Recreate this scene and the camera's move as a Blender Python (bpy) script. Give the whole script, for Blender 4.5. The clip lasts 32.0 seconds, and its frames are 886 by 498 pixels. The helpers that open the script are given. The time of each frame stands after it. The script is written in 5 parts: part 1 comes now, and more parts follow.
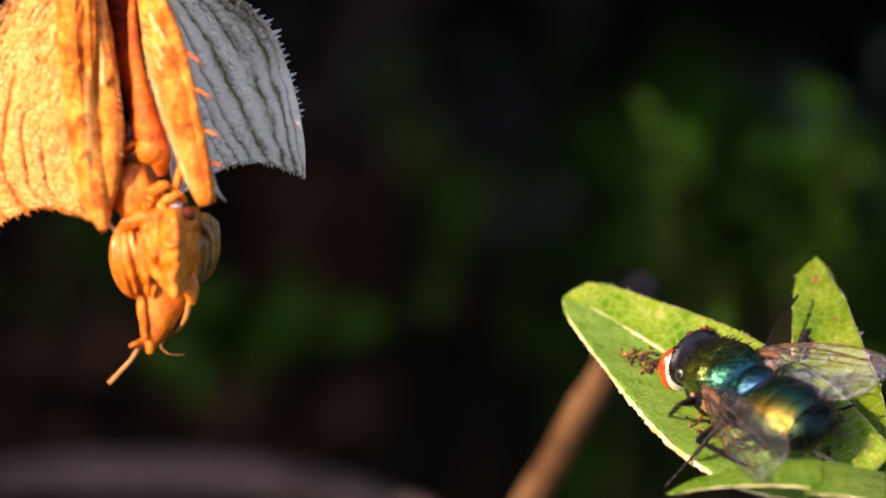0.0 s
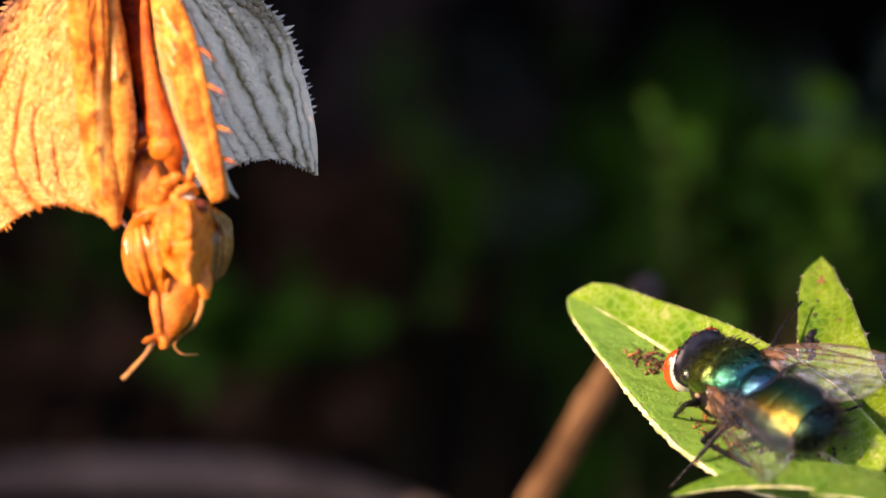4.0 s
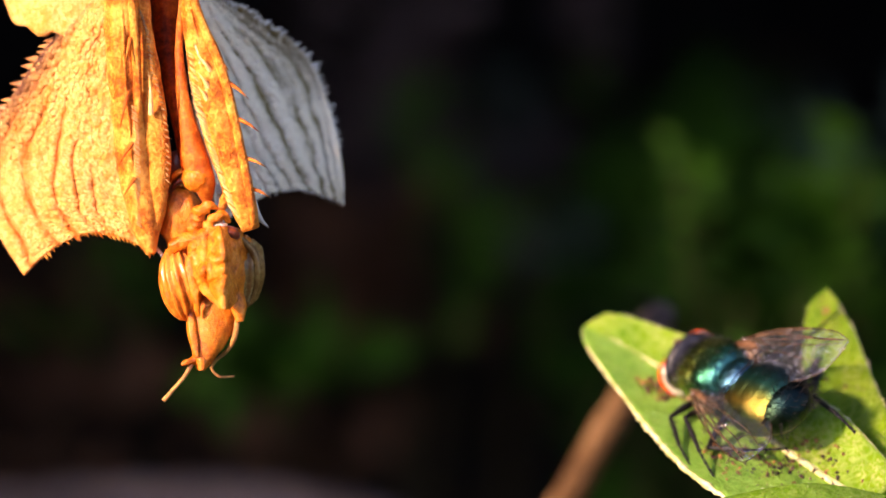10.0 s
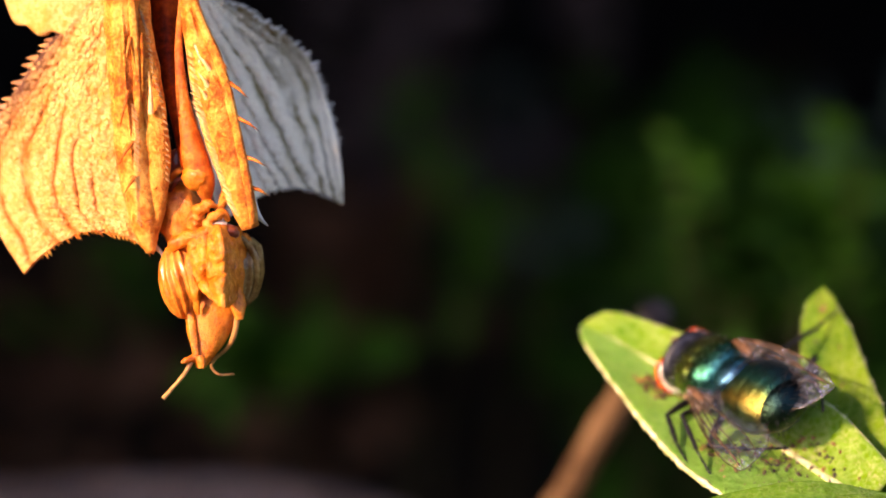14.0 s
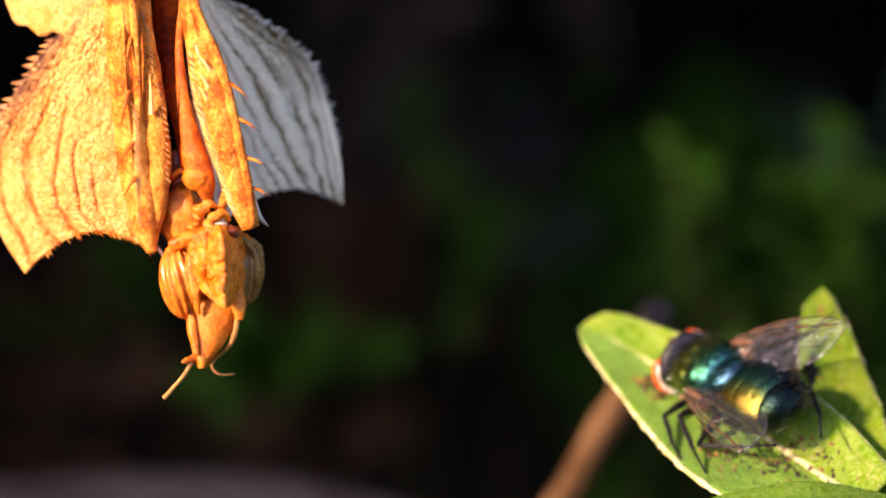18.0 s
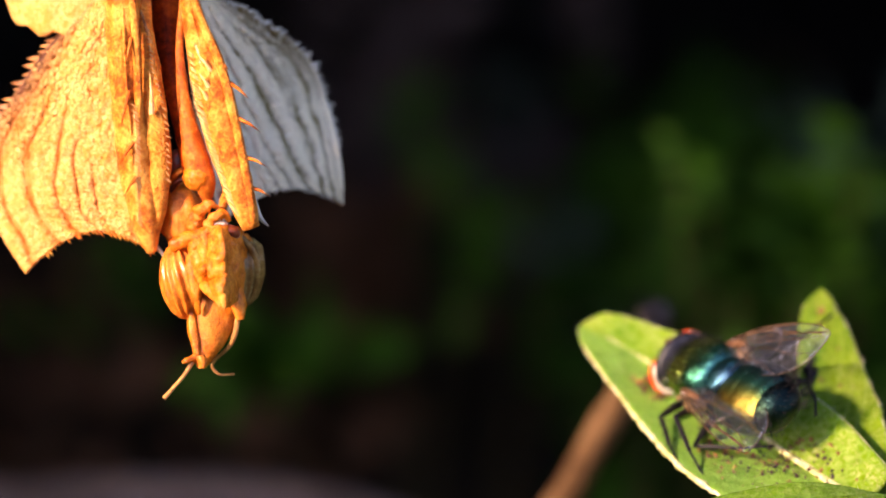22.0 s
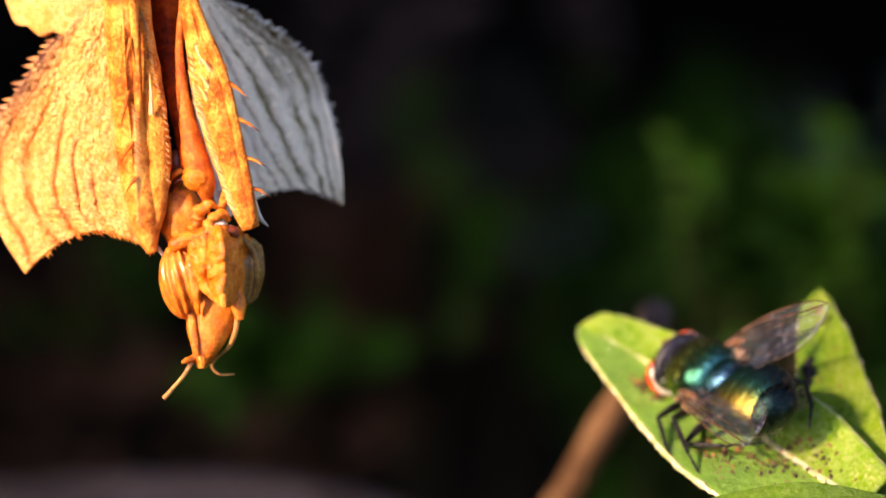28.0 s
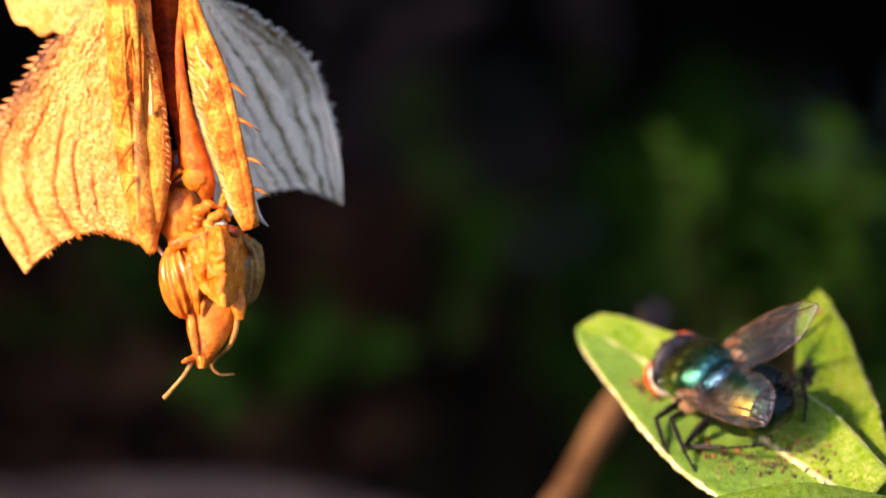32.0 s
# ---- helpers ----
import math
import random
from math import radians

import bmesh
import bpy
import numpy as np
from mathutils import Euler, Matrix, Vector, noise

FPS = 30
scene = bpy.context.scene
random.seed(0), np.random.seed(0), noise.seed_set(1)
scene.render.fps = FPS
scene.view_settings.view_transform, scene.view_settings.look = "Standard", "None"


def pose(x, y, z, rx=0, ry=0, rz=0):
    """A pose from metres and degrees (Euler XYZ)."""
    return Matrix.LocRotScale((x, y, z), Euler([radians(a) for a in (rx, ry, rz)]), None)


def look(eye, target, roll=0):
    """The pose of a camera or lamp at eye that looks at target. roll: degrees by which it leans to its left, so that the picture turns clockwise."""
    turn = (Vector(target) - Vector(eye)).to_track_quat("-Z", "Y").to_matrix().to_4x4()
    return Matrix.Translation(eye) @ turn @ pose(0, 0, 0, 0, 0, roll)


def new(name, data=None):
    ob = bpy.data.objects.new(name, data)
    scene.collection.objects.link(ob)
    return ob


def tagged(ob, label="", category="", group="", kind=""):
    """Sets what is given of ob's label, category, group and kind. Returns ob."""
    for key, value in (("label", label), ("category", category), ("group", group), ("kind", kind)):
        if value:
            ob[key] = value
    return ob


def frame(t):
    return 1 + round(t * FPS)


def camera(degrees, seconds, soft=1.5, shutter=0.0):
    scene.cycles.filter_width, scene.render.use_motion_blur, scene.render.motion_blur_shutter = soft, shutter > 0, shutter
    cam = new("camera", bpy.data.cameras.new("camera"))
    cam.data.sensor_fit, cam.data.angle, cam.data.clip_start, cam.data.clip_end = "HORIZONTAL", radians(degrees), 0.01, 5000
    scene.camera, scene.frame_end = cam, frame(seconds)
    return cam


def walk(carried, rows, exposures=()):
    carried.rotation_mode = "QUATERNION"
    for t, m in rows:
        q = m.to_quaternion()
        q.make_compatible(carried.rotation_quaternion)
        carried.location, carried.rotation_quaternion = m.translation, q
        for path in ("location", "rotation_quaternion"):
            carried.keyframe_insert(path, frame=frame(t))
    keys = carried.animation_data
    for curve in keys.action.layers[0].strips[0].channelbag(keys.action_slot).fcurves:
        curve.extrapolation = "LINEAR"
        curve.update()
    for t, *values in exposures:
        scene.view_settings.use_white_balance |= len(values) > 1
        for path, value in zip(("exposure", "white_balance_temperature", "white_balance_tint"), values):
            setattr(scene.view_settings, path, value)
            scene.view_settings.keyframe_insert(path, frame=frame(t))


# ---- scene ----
# ---- camera and its walk ----
# Plan: x to the right, y away from the eye, z up, in axes that lean with the view; subject plane at ORIGIN.
TILT = radians(18.0)
ORIGIN = Vector((0.0, 0.0, 0.36))
REACH = 0.21285          # eye to the subject plane, metres
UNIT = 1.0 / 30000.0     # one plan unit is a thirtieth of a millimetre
RIGHT = Vector((1, 0, 0))
AWAY = Vector((0, math.cos(TILT), -math.sin(TILT)))
UPWARD = Vector((0, math.sin(TILT), math.cos(TILT)))
BASE = Matrix.Translation(ORIGIN) @ Matrix((RIGHT, AWAY, UPWARD)).transposed().to_4x4()


def at(u, v, d=0.0):
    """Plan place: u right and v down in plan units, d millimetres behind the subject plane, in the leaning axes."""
    k = 1.0 + d / 1000.0 / REACH
    return Vector(((u - 784.0) * UNIT * k, d / 1000.0, (441.0 - v) * UNIT * k))


def in_world(p):
    return BASE @ p


cam = camera(14.0, 32.0, soft=1.5)
cam.data.dof.use_dof = True
cam.data.dof.focus_distance = REACH - 0.0022
cam.data.dof.aperture_fstop = cam.data.lens / 6.2
EYE = BASE @ Matrix.Translation((0, -REACH, 0)) @ pose(0, 0, 0, 90, 0, 0)


def view(yaw, pitch, dolly):
    return EYE @ pose(0, 0, -dolly / 1000.0) @ pose(0, 0, 0, 0, -yaw, 0) @ pose(0, 0, 0, pitch, 0, 0)


CAMERA_ROWS = [
    (0.0, 0.423, -0.498, 8.7), (0.5, 0.381, -0.455, 9.9), (1.0, 0.303, -0.423, 9.4), (1.5, 0.354, -0.468, 9.6),
    (2.0, 0.338, -0.466, 9.5), (2.5, 0.326, -0.476, 9.5), (3.0, 0.367, -0.507, 9.8), (3.5, 0.357, -0.507, 9.6),
    (5.5, 0.257, -0.430, 8.6), (6.0, 0.213, -0.350, 5.6), (6.5, 0.183, -0.301, 2.8), (7.0, 0.150, -0.251, 1.4),
    (7.5, 0.012, -0.158, 0.2), (8.0, -0.077, -0.016, -0.2), (8.5, -0.015, -0.010, 0.0), (9.0, -0.013, -0.009, -0.3),
    (9.5, 0.0, -0.007, -0.1), (10.0, 0.009, -0.020, 0.0), (10.5, 0.0, 0.0, 0.0), (11.0, 0.003, 0.049, -0.1),
    (11.5, 0.030, -0.008, -0.1), (12.0, 0.050, -0.041, -0.2), (12.5, 0.033, -0.046, -0.7), (13.0, 0.033, -0.046, -0.8),
    (14.5, 0.031, -0.045, -1.0), (20.0, 0.031, -0.042, -1.3), (32.0, 0.034, -0.040, -1.5)]
walk(cam, [(t, view(a, b, c)) for t, a, b, c in CAMERA_ROWS], [(0.0, 0.96, 6850, 29), (1.0, 0.99, 6850, 29), (3.0, 1.05, 6850, 29), (6.0, 1.10, 6850, 29), (8.0, 1.13, 6850, 29), (32.0, 1.13, 6850, 29)])

# ---- world, sun, exposure ----
SUN_WAY = (BASE.to_3x3() @ Vector((-0.68, -0.65, 0.31))).normalized()   # towards the sun
world = bpy.data.worlds.new("sky")
scene.world = world
world.use_nodes = True
wn = world.node_tree.nodes
sky = wn.new("ShaderNodeTexSky")
sky.sky_type, sky.sun_disc = "NISHITA", False
sky.sun_elevation = math.asin(SUN_WAY.z)
sky.sun_rotation = math.atan2(SUN_WAY.x, SUN_WAY.y)
world.node_tree.links.new(sky.outputs[0], wn["Background"].inputs[0])
wn["Background"].inputs[1].default_value = 0.22
sun_data = bpy.data.lights.new("sun", "SUN")
sun_data.energy, sun_data.angle, sun_data.color = 4.6, radians(0.5), (1.0, 0.77, 0.52)
sun = new("sun", sun_data)
sun.matrix_world = look(in_world(Vector((0, 0, 0))) + SUN_WAY * 3.0, in_world(Vector((0, 0, 0))))


# ---- materials ----
def material(name, build):
    m = bpy.data.materials.new(name)
    m.use_nodes = True
    t = m.node_tree
    build(t, t.nodes["Principled BSDF"], lambda kind: t.nodes.new("ShaderNode" + kind), t.links.new)
    return m


def ramp_of(make, stops):
    r = make("ValToRGB")
    while len(r.color_ramp.elements) < len(stops):
        r.color_ramp.elements.new(0.5)
    for e, (at_, c) in zip(r.color_ramp.elements, stops):
        e.position, e.color = at_, (*c, 1.0)
    return r


def noise_of(make, link, scale, detail=4.0, rough=0.55, source="Object", stretch=(1, 1, 1)):
    co, mp, n = make("TexCoord"), make("Mapping"), make("TexNoise")
    mp.inputs["Scale"].default_value = stretch
    link(co.outputs[source], mp.inputs[0])
    link(mp.outputs[0], n.inputs["Vector"])
    n.inputs["Scale"].default_value, n.inputs["Detail"].default_value, n.inputs["Roughness"].default_value = scale, detail, rough
    return n


def bump_of(make, link, height, strength, distance, target, under=None):
    b = make("Bump")
    b.inputs["Strength"].default_value, b.inputs["Distance"].default_value = strength, distance
    link(height, b.inputs["Height"])
    if under:
        link(under, b.inputs["Normal"])
    link(b.outputs[0], target)
    return b.outputs[0]


def thin(t, make, link, bsdf, colour, share):
    """Lets part of the light through a thin blade."""
    tr, mix = make("BsdfTranslucent"), make("MixShader")
    link(colour, tr.inputs[0])
    mix.inputs[0].default_value = share
    link(bsdf.outputs[0], mix.inputs[1])
    link(tr.outputs[0], mix.inputs[2])
    link(mix.outputs[0], t.nodes["Material Output"].inputs[0])


def mottled(name, stops, scale, rough=0.5, bump=0.3, depth=0.00006, fine=6.0, through_=0.0, metal=0.0, coat=0.0, subsurface=0.0, shine=0.5):
    """Colour from a broad and a fine noise along a ramp, with relief from the fine one."""
    def build(t, b, make, link):
        broad, small = noise_of(make, link, scale), noise_of(make, link, scale * fine, 6.0, 0.65)
        mix = make("Math")
        mix.operation = "MULTIPLY_ADD"
        link(small.outputs[0], mix.inputs[0])
        mix.inputs[1].default_value = 0.45
        half = make("Math")
        half.operation = "MULTIPLY"
        link(broad.outputs[0], half.inputs[0])
        half.inputs[1].default_value = 0.6
        link(half.outputs[0], mix.inputs[2])
        r = ramp_of(make, [(0.525 + (p - 0.55) * 0.55, c) for p, c in stops])
        link(mix.outputs[0], r.inputs[0])
        link(r.outputs[0], b.inputs["Base Color"])
        b.inputs["Roughness"].default_value, b.inputs["Metallic"].default_value = rough, metal
        b.inputs["Specular IOR Level"].default_value = shine
        b.inputs["Coat Weight"].default_value, b.inputs["Coat Roughness"].default_value = coat, 0.15
        if subsurface:
            b.inputs["Subsurface Weight"].default_value = subsurface
            b.inputs["Subsurface Radius"].default_value = (1.0, 0.45, 0.15)
            b.inputs["Subsurface Scale"].default_value = 0.0005
        bump_of(make, link, mix.outputs[0], bump, depth, b.inputs["Normal"])
        if through_:
            thin(t, make, link, b, r.outputs[0], through_)
    return material(name, build)


def lobe_material(name, light, dark, vein, rim, share, gaps_at, cell_shade_share):
    """A dry leaf-like cuticle: grooves along the blade, a net of cells with recess shade in its colour, blotches, a
    darker rough upper rim, fine grain.
    The map "vein" holds the groove (0 to 1) and the cell border (0 to 1), the map "UVMap" the place on the blade."""
    def build(t, b, make, link):
        uv, relief = make("UVMap"), make("UVMap")
        uv.uv_map, relief.uv_map = "UVMap", "vein"
        warp = noise_of(make, link, 420.0, 4.0)
        blotch = noise_of(make, link, 1100.0, 5.0, 0.6)
        grain = noise_of(make, link, 5200.0, 5.0, 0.65)
        marks, plain = make("SeparateXYZ"), make("SeparateXYZ")
        link(relief.outputs[0], marks.inputs[0])
        link(uv.outputs[0], plain.inputs[0])
        gaps = ramp_of(make, gaps_at)
        link(warp.outputs[0], gaps.inputs[0])
        line = make("Math")
        line.operation = "MULTIPLY"
        link(marks.outputs[0], line.inputs[0])
        link(gaps.outputs[0], line.inputs[1])
        base = ramp_of(make, [(0.34, dark), (0.62, light)])
        link(grain.outputs[0], base.inputs[0])
        blot = make("MixRGB")
        soft = ramp_of(make, [(0.45, (0, 0, 0)), (0.66, (0.8, 0.8, 0.8))])
        link(blotch.outputs[0], soft.inputs[0])
        link(soft.outputs[0], blot.inputs[0])
        link(base.outputs[0], blot.inputs[1])
        blot.inputs[2].default_value = (*dark, 1)
        veined = make("MixRGB")
        link(line.outputs[0], veined.inputs[0])
        link(blot.outputs[0], veined.inputs[1])
        veined.inputs[2].default_value = (*vein, 1)
        # sunken cell borders take the vein tone: recess shade put into the colour
        cell_shade = make("Math")
        cell_shade.operation = "MULTIPLY"
        link(marks.outputs[1], cell_shade.inputs[0])
        cell_shade.inputs[1].default_value = cell_shade_share
        cell_shaded = make("MixRGB")
        link(cell_shade.outputs[0], cell_shaded.inputs[0])
        link(veined.outputs[0], cell_shaded.inputs[1])
        cell_shaded.inputs[2].default_value = (*vein, 1)
        outer, upper = ramp_of(make, [(0.66, (0, 0, 0)), (0.95, (1, 1, 1))]), ramp_of(make, [(0.30, (1, 1, 1)), (0.60, (0, 0, 0))])
        link(plain.outputs[1], outer.inputs[0])
        link(plain.outputs[0], upper.inputs[0])
        edge = make("Math")
        edge.operation = "MULTIPLY"
        link(outer.outputs[0], edge.inputs[0])
        link(upper.outputs[0], edge.inputs[1])
        patch = ramp_of(make, [(0.36, (0.5, 0.5, 0.5)), (0.50, (1, 1, 1))])
        link(blotch.outputs[0], patch.inputs[0])
        rough_rim = make("Math")
        rough_rim.operation = "MULTIPLY"
        link(edge.outputs[0], rough_rim.inputs[0])
        link(patch.outputs[0], rough_rim.inputs[1])
        final = make("MixRGB")
        link(rough_rim.outputs[0], final.inputs[0])
        link(cell_shaded.outputs[0], final.inputs[1])
        final.inputs[2].default_value = (*rim, 1)
        link(final.outputs[0], b.inputs["Base Color"])
        b.inputs["Roughness"].default_value, b.inputs["Specular IOR Level"].default_value = 0.5, 0.2
        mid = bump_of(make, link, blotch.outputs[0], 0.7, 0.0004, b.inputs["Normal"])
        bump_of(make, link, grain.outputs[0], 0.8, 0.0002, b.inputs["Normal"], mid)
        thin(t, make, link, b, final.outputs[0], share)
    return material(name, build)


ORANGE_LOBE = lobe_material("orange_lobe", (1.0, 0.61, 0.235), (0.84, 0.32, 0.042), (0.50, 0.10, 0.005), (0.13, 0.052, 0.040), 0.13, [(0.34, (0.25, 0.25, 0.25)), (0.50, (0.95, 0.95, 0.95))], 0.9)
PALE_LOBE = lobe_material("pale_lobe", (1.0, 0.91, 0.72), (0.95, 0.85, 0.65), (0.17, 0.125, 0.03), (0.17, 0.11, 0.035), 0.03, [(0.34, (0.25, 0.25, 0.25)), (0.52, (1, 1, 1))], 0.25)
CUTICLE = mottled("orange_cuticle", [(0.38, (0.48, 0.10, 0.006)), (0.54, (0.80, 0.26, 0.024)), (0.74, (0.96, 0.47, 0.08))], 700, 0.36, 1.0, 0.0006, coat=0.08, shine=0.25)
CUTICLE_HEAD = mottled("glossy_orange_cuticle", [(0.30, (0.34, 0.070, 0.003)), (0.5, (0.66, 0.165, 0.006)), (0.80, (0.84, 0.285, 0.022))], 900, 0.26, 0.8, 0.0003, coat=0.12, shine=0.35)
CUTICLE_DEEP = mottled("rusty_cuticle", [(0.3, (0.28, 0.045, 0.006)), (0.55, (0.56, 0.12, 0.010)), (0.8, (0.74, 0.25, 0.035))], 600, 0.34, 0.8, 0.0003, shine=0.2)
CUTICLE_DARK = mottled("dark_cuticle", [(0.3, (0.05, 0.008, 0.003)), (0.7, (0.22, 0.04, 0.012))], 300, 0.35, 0.3, 0.00008)
# body in the foreleg's shadow: that shadow is put into this dark red
BODY_SHADED = mottled("shaded_cuticle", [(0.3, (0.05, 0.004, 0.001)), (0.55, (0.19, 0.018, 0.001)), (0.8, (0.38, 0.055, 0.003))], 500, 0.5, 0.5, 0.0002, shine=0.05)
SCALE_BROWN = mottled("brown_scale", [(0.3, (0.26, 0.10, 0.045)), (0.6, (0.50, 0.22, 0.08)), (0.8, (0.76, 0.38, 0.11))], 1300, 0.5, 0.4)
SPINE_TIP = mottled("brown_spine", [(0.3, (0.22, 0.09, 0.03)), (0.7, (0.65, 0.30, 0.08))], 900, 0.4, 0.2)
PALE_SPINE = mottled("pale_orange_spine", [(0.35, (0.80, 0.40, 0.10)), (0.7, (1.0, 0.66, 0.28))], 900, 0.4, 0.2)
GREY_SPINE = mottled("grey_spine", [(0.3, (0.30, 0.26, 0.22)), (0.7, (0.66, 0.62, 0.56))], 900, 0.6, 0.2)
OLIVE_SPINE = mottled("olive_spine", [(0.3, (0.12, 0.09, 0.05)), (0.7, (0.34, 0.28, 0.19))], 900, 0.6, 0.2)
MANTIS_EYE = mottled("banded_eye", [(0.3, (0.36, 0.080, 0.006)), (0.6, (0.64, 0.18, 0.018)), (0.85, (0.80, 0.32, 0.06))], 900, 0.28, 0.3, coat=0.08, shine=0.25)
# eye on the side away from the sun: shade put into the olive tone
MANTIS_EYE_SHADED = mottled("shaded_olive_eye", [(0.3, (0.12, 0.05, 0.010)), (0.6, (0.28, 0.15, 0.04)), (0.8, (0.42, 0.32, 0.13))], 700, 0.25, 0.2, coat=0.15, shine=0.3)


def green_leaf(name, blade, deep, vein, share=0.3, glint_share=0.75, sky_sheen=0.6):
    """A leaf with pale side veins that leave the midrib, a quilted relief, and glints and sky sheen put into its
    colour.
    """
    def build(t, b, make, link):
        uv, sep = make("UVMap"), make("SeparateXYZ")
        link(uv.outputs[0], sep.inputs[0])
        side = make("Math")
        side.operation = "SUBTRACT"
        link(sep.outputs[1], side.inputs[0])
        side.inputs[1].default_value = 0.5
        absol = make("Math")
        absol.operation = "ABSOLUTE"
        link(side.outputs[0], absol.inputs[0])
        run = make("Math")
        run.operation = "MULTIPLY_ADD"
        link(absol.outputs[0], run.inputs[0])
        run.inputs[1].default_value = 0.55
        link(sep.outputs[0], run.inputs[2])
        comb = make("CombineXYZ")
        link(run.outputs[0], comb.inputs[0])
        wave = make("TexWave")
        wave.bands_direction, wave.wave_profile = "X", "SIN"
        wave.inputs["Scale"].default_value, wave.inputs["Distortion"].default_value = 2.4, 1.2
        wave.inputs["Detail"].default_value, wave.inputs["Detail Scale"].default_value = 2.0, 1.5
        link(comb.outputs[0], wave.inputs[0])
        line = ramp_of(make, [(0.0, (0, 0, 0)), (0.86, (0.0, 0.0, 0.0)), (1.0, (0.3, 0.3, 0.3))])
        link(wave.outputs[1], line.inputs[0])
        broad = noise_of(make, link, 260.0, 4.0)
        cells = make("TexVoronoi")
        co = make("TexCoord")
        link(co.outputs["Object"], cells.inputs["Vector"])
        cells.inputs["Scale"].default_value = 1900.0
        base = ramp_of(make, [(0.32, deep), (0.66, blade)])
        link(broad.outputs[0], base.inputs[0])
        veined = make("MixRGB")
        link(line.outputs[0], veined.inputs[0])
        link(base.outputs[0], veined.inputs[1])
        veined.inputs[2].default_value = (*vein, 1)
        dry = noise_of(make, link, 700.0, 8.0, 0.7)
        squiggle = noise_of(make, link, 1000.0, 3.0, 0.6)
        # pale squiggles on the upper half: glossy glints painted as colour
        glint = ramp_of(make, [(0.46, (0, 0, 0)), (0.50, (glint_share, glint_share, glint_share)), (0.54, (0, 0, 0)), (0.58, (0, 0, 0)), (0.66, (glint_share, glint_share, glint_share))])
        link(squiggle.outputs[0], glint.inputs[0])
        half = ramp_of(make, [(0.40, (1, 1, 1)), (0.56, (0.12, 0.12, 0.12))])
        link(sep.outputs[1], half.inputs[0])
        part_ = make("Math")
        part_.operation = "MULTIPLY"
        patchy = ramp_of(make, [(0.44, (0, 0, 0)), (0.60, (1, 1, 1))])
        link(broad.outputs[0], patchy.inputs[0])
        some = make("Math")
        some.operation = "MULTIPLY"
        link(glint.outputs[0], some.inputs[0])
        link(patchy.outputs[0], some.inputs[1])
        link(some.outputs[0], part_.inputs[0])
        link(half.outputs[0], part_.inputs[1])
        sheened = make("MixRGB")
        link(part_.outputs[0], sheened.inputs[0])
        link(veined.outputs[0], sheened.inputs[1])
        sheened.inputs[2].default_value = (0.72, 0.72, 0.26, 1)
        # pale veinlet net, its gloss put into the colour as well
        net, netting = make("TexVoronoi"), ramp_of(make, [(0.0, (1, 1, 1)), (0.10, (0.35, 0.35, 0.35)), (0.22, (0, 0, 0))])
        link(co.outputs["Object"], net.inputs["Vector"])
        net.feature = "DISTANCE_TO_EDGE"
        net.inputs["Scale"].default_value = 1500.0
        link(net.outputs["Distance"], netting.inputs[0])
        fine = make("MixRGB")
        fine_share = make("Math")
        fine_share.operation = "MULTIPLY"
        fine_share.inputs[1].default_value = 0.55
        link(netting.outputs[0], fine_share.inputs[0])
        link(fine_share.outputs[0], fine.inputs[0])
        link(sheened.outputs[0], fine.inputs[1])
        fine.inputs[2].default_value = (blade[0] * 1.15 + 0.02, blade[1] * 1.06 + 0.02, blade[2] + 0.02 + 0.12 * sky_sheen, 1)
        # bluish tint on the lower half: sky reflection painted as colour
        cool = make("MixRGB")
        cool_share = ramp_of(make, [(0.50, (0, 0, 0)), (0.58, (sky_sheen, sky_sheen, sky_sheen))])
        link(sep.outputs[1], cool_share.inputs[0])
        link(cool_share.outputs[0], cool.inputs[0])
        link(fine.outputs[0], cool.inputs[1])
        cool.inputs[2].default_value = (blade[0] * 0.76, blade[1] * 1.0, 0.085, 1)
        sheened = cool
        link(sheened.outputs[0], b.inputs["Base Color"])
        b.inputs["Roughness"].default_value = 0.20
        b.inputs["Specular IOR Level"].default_value = 0.5
        low = bump_of(make, link, cells.outputs[0], 0.35, 0.00012, b.inputs["Normal"])
        mid = bump_of(make, link, line.outputs[0], -0.5, 0.00015, b.inputs["Normal"], low)
        bump_of(make, link, dry.outputs[0], 0.9, 0.0011, b.inputs["Normal"], mid)
        thin(t, make, link, b, sheened.outputs[0], share)
    return material(name, build)


LEAF = green_leaf("fresh_leaf", (0.33, 0.56, 0.006), (0.12, 0.32, 0.010), (0.48, 0.60, 0.14), 0.3, 0.9)
# darker copy of LEAF: shade on the upright leaf put into its colour
LEAF_SHADE = green_leaf("upright_leaf_shaded", (0.24, 0.42, 0.005), (0.045, 0.17, 0.004), (0.30, 0.44, 0.08), 0.3, 0.35, 0.1)
LEAF_VEIN = mottled("leaf_side_vein", [(0.3, (0.30, 0.44, 0.05)), (0.7, (0.52, 0.60, 0.16))], 900, 0.3, 0.6, 0.0002)
RIB = mottled("pale_midrib", [(0.3, (0.26, 0.32, 0.07)), (0.55, (0.66, 0.62, 0.28)), (0.75, (0.90, 0.84, 0.52))], 1300, 0.26, 0.7, 0.0002)
# darkest copy of LEAF: shade on the low leaves put into their colour
LEAF_SHADE_LOW = green_leaf("low_leaf_shaded", (0.14, 0.30, 0.006), (0.045, 0.15, 0.004), (0.20, 0.30, 0.05), 0.2, 0.15, 0.1)
STEM_GREEN = mottled("green_stem", [(0.3, (0.10, 0.20, 0.03)), (0.7, (0.28, 0.38, 0.08))], 200, 0.45, 0.3)
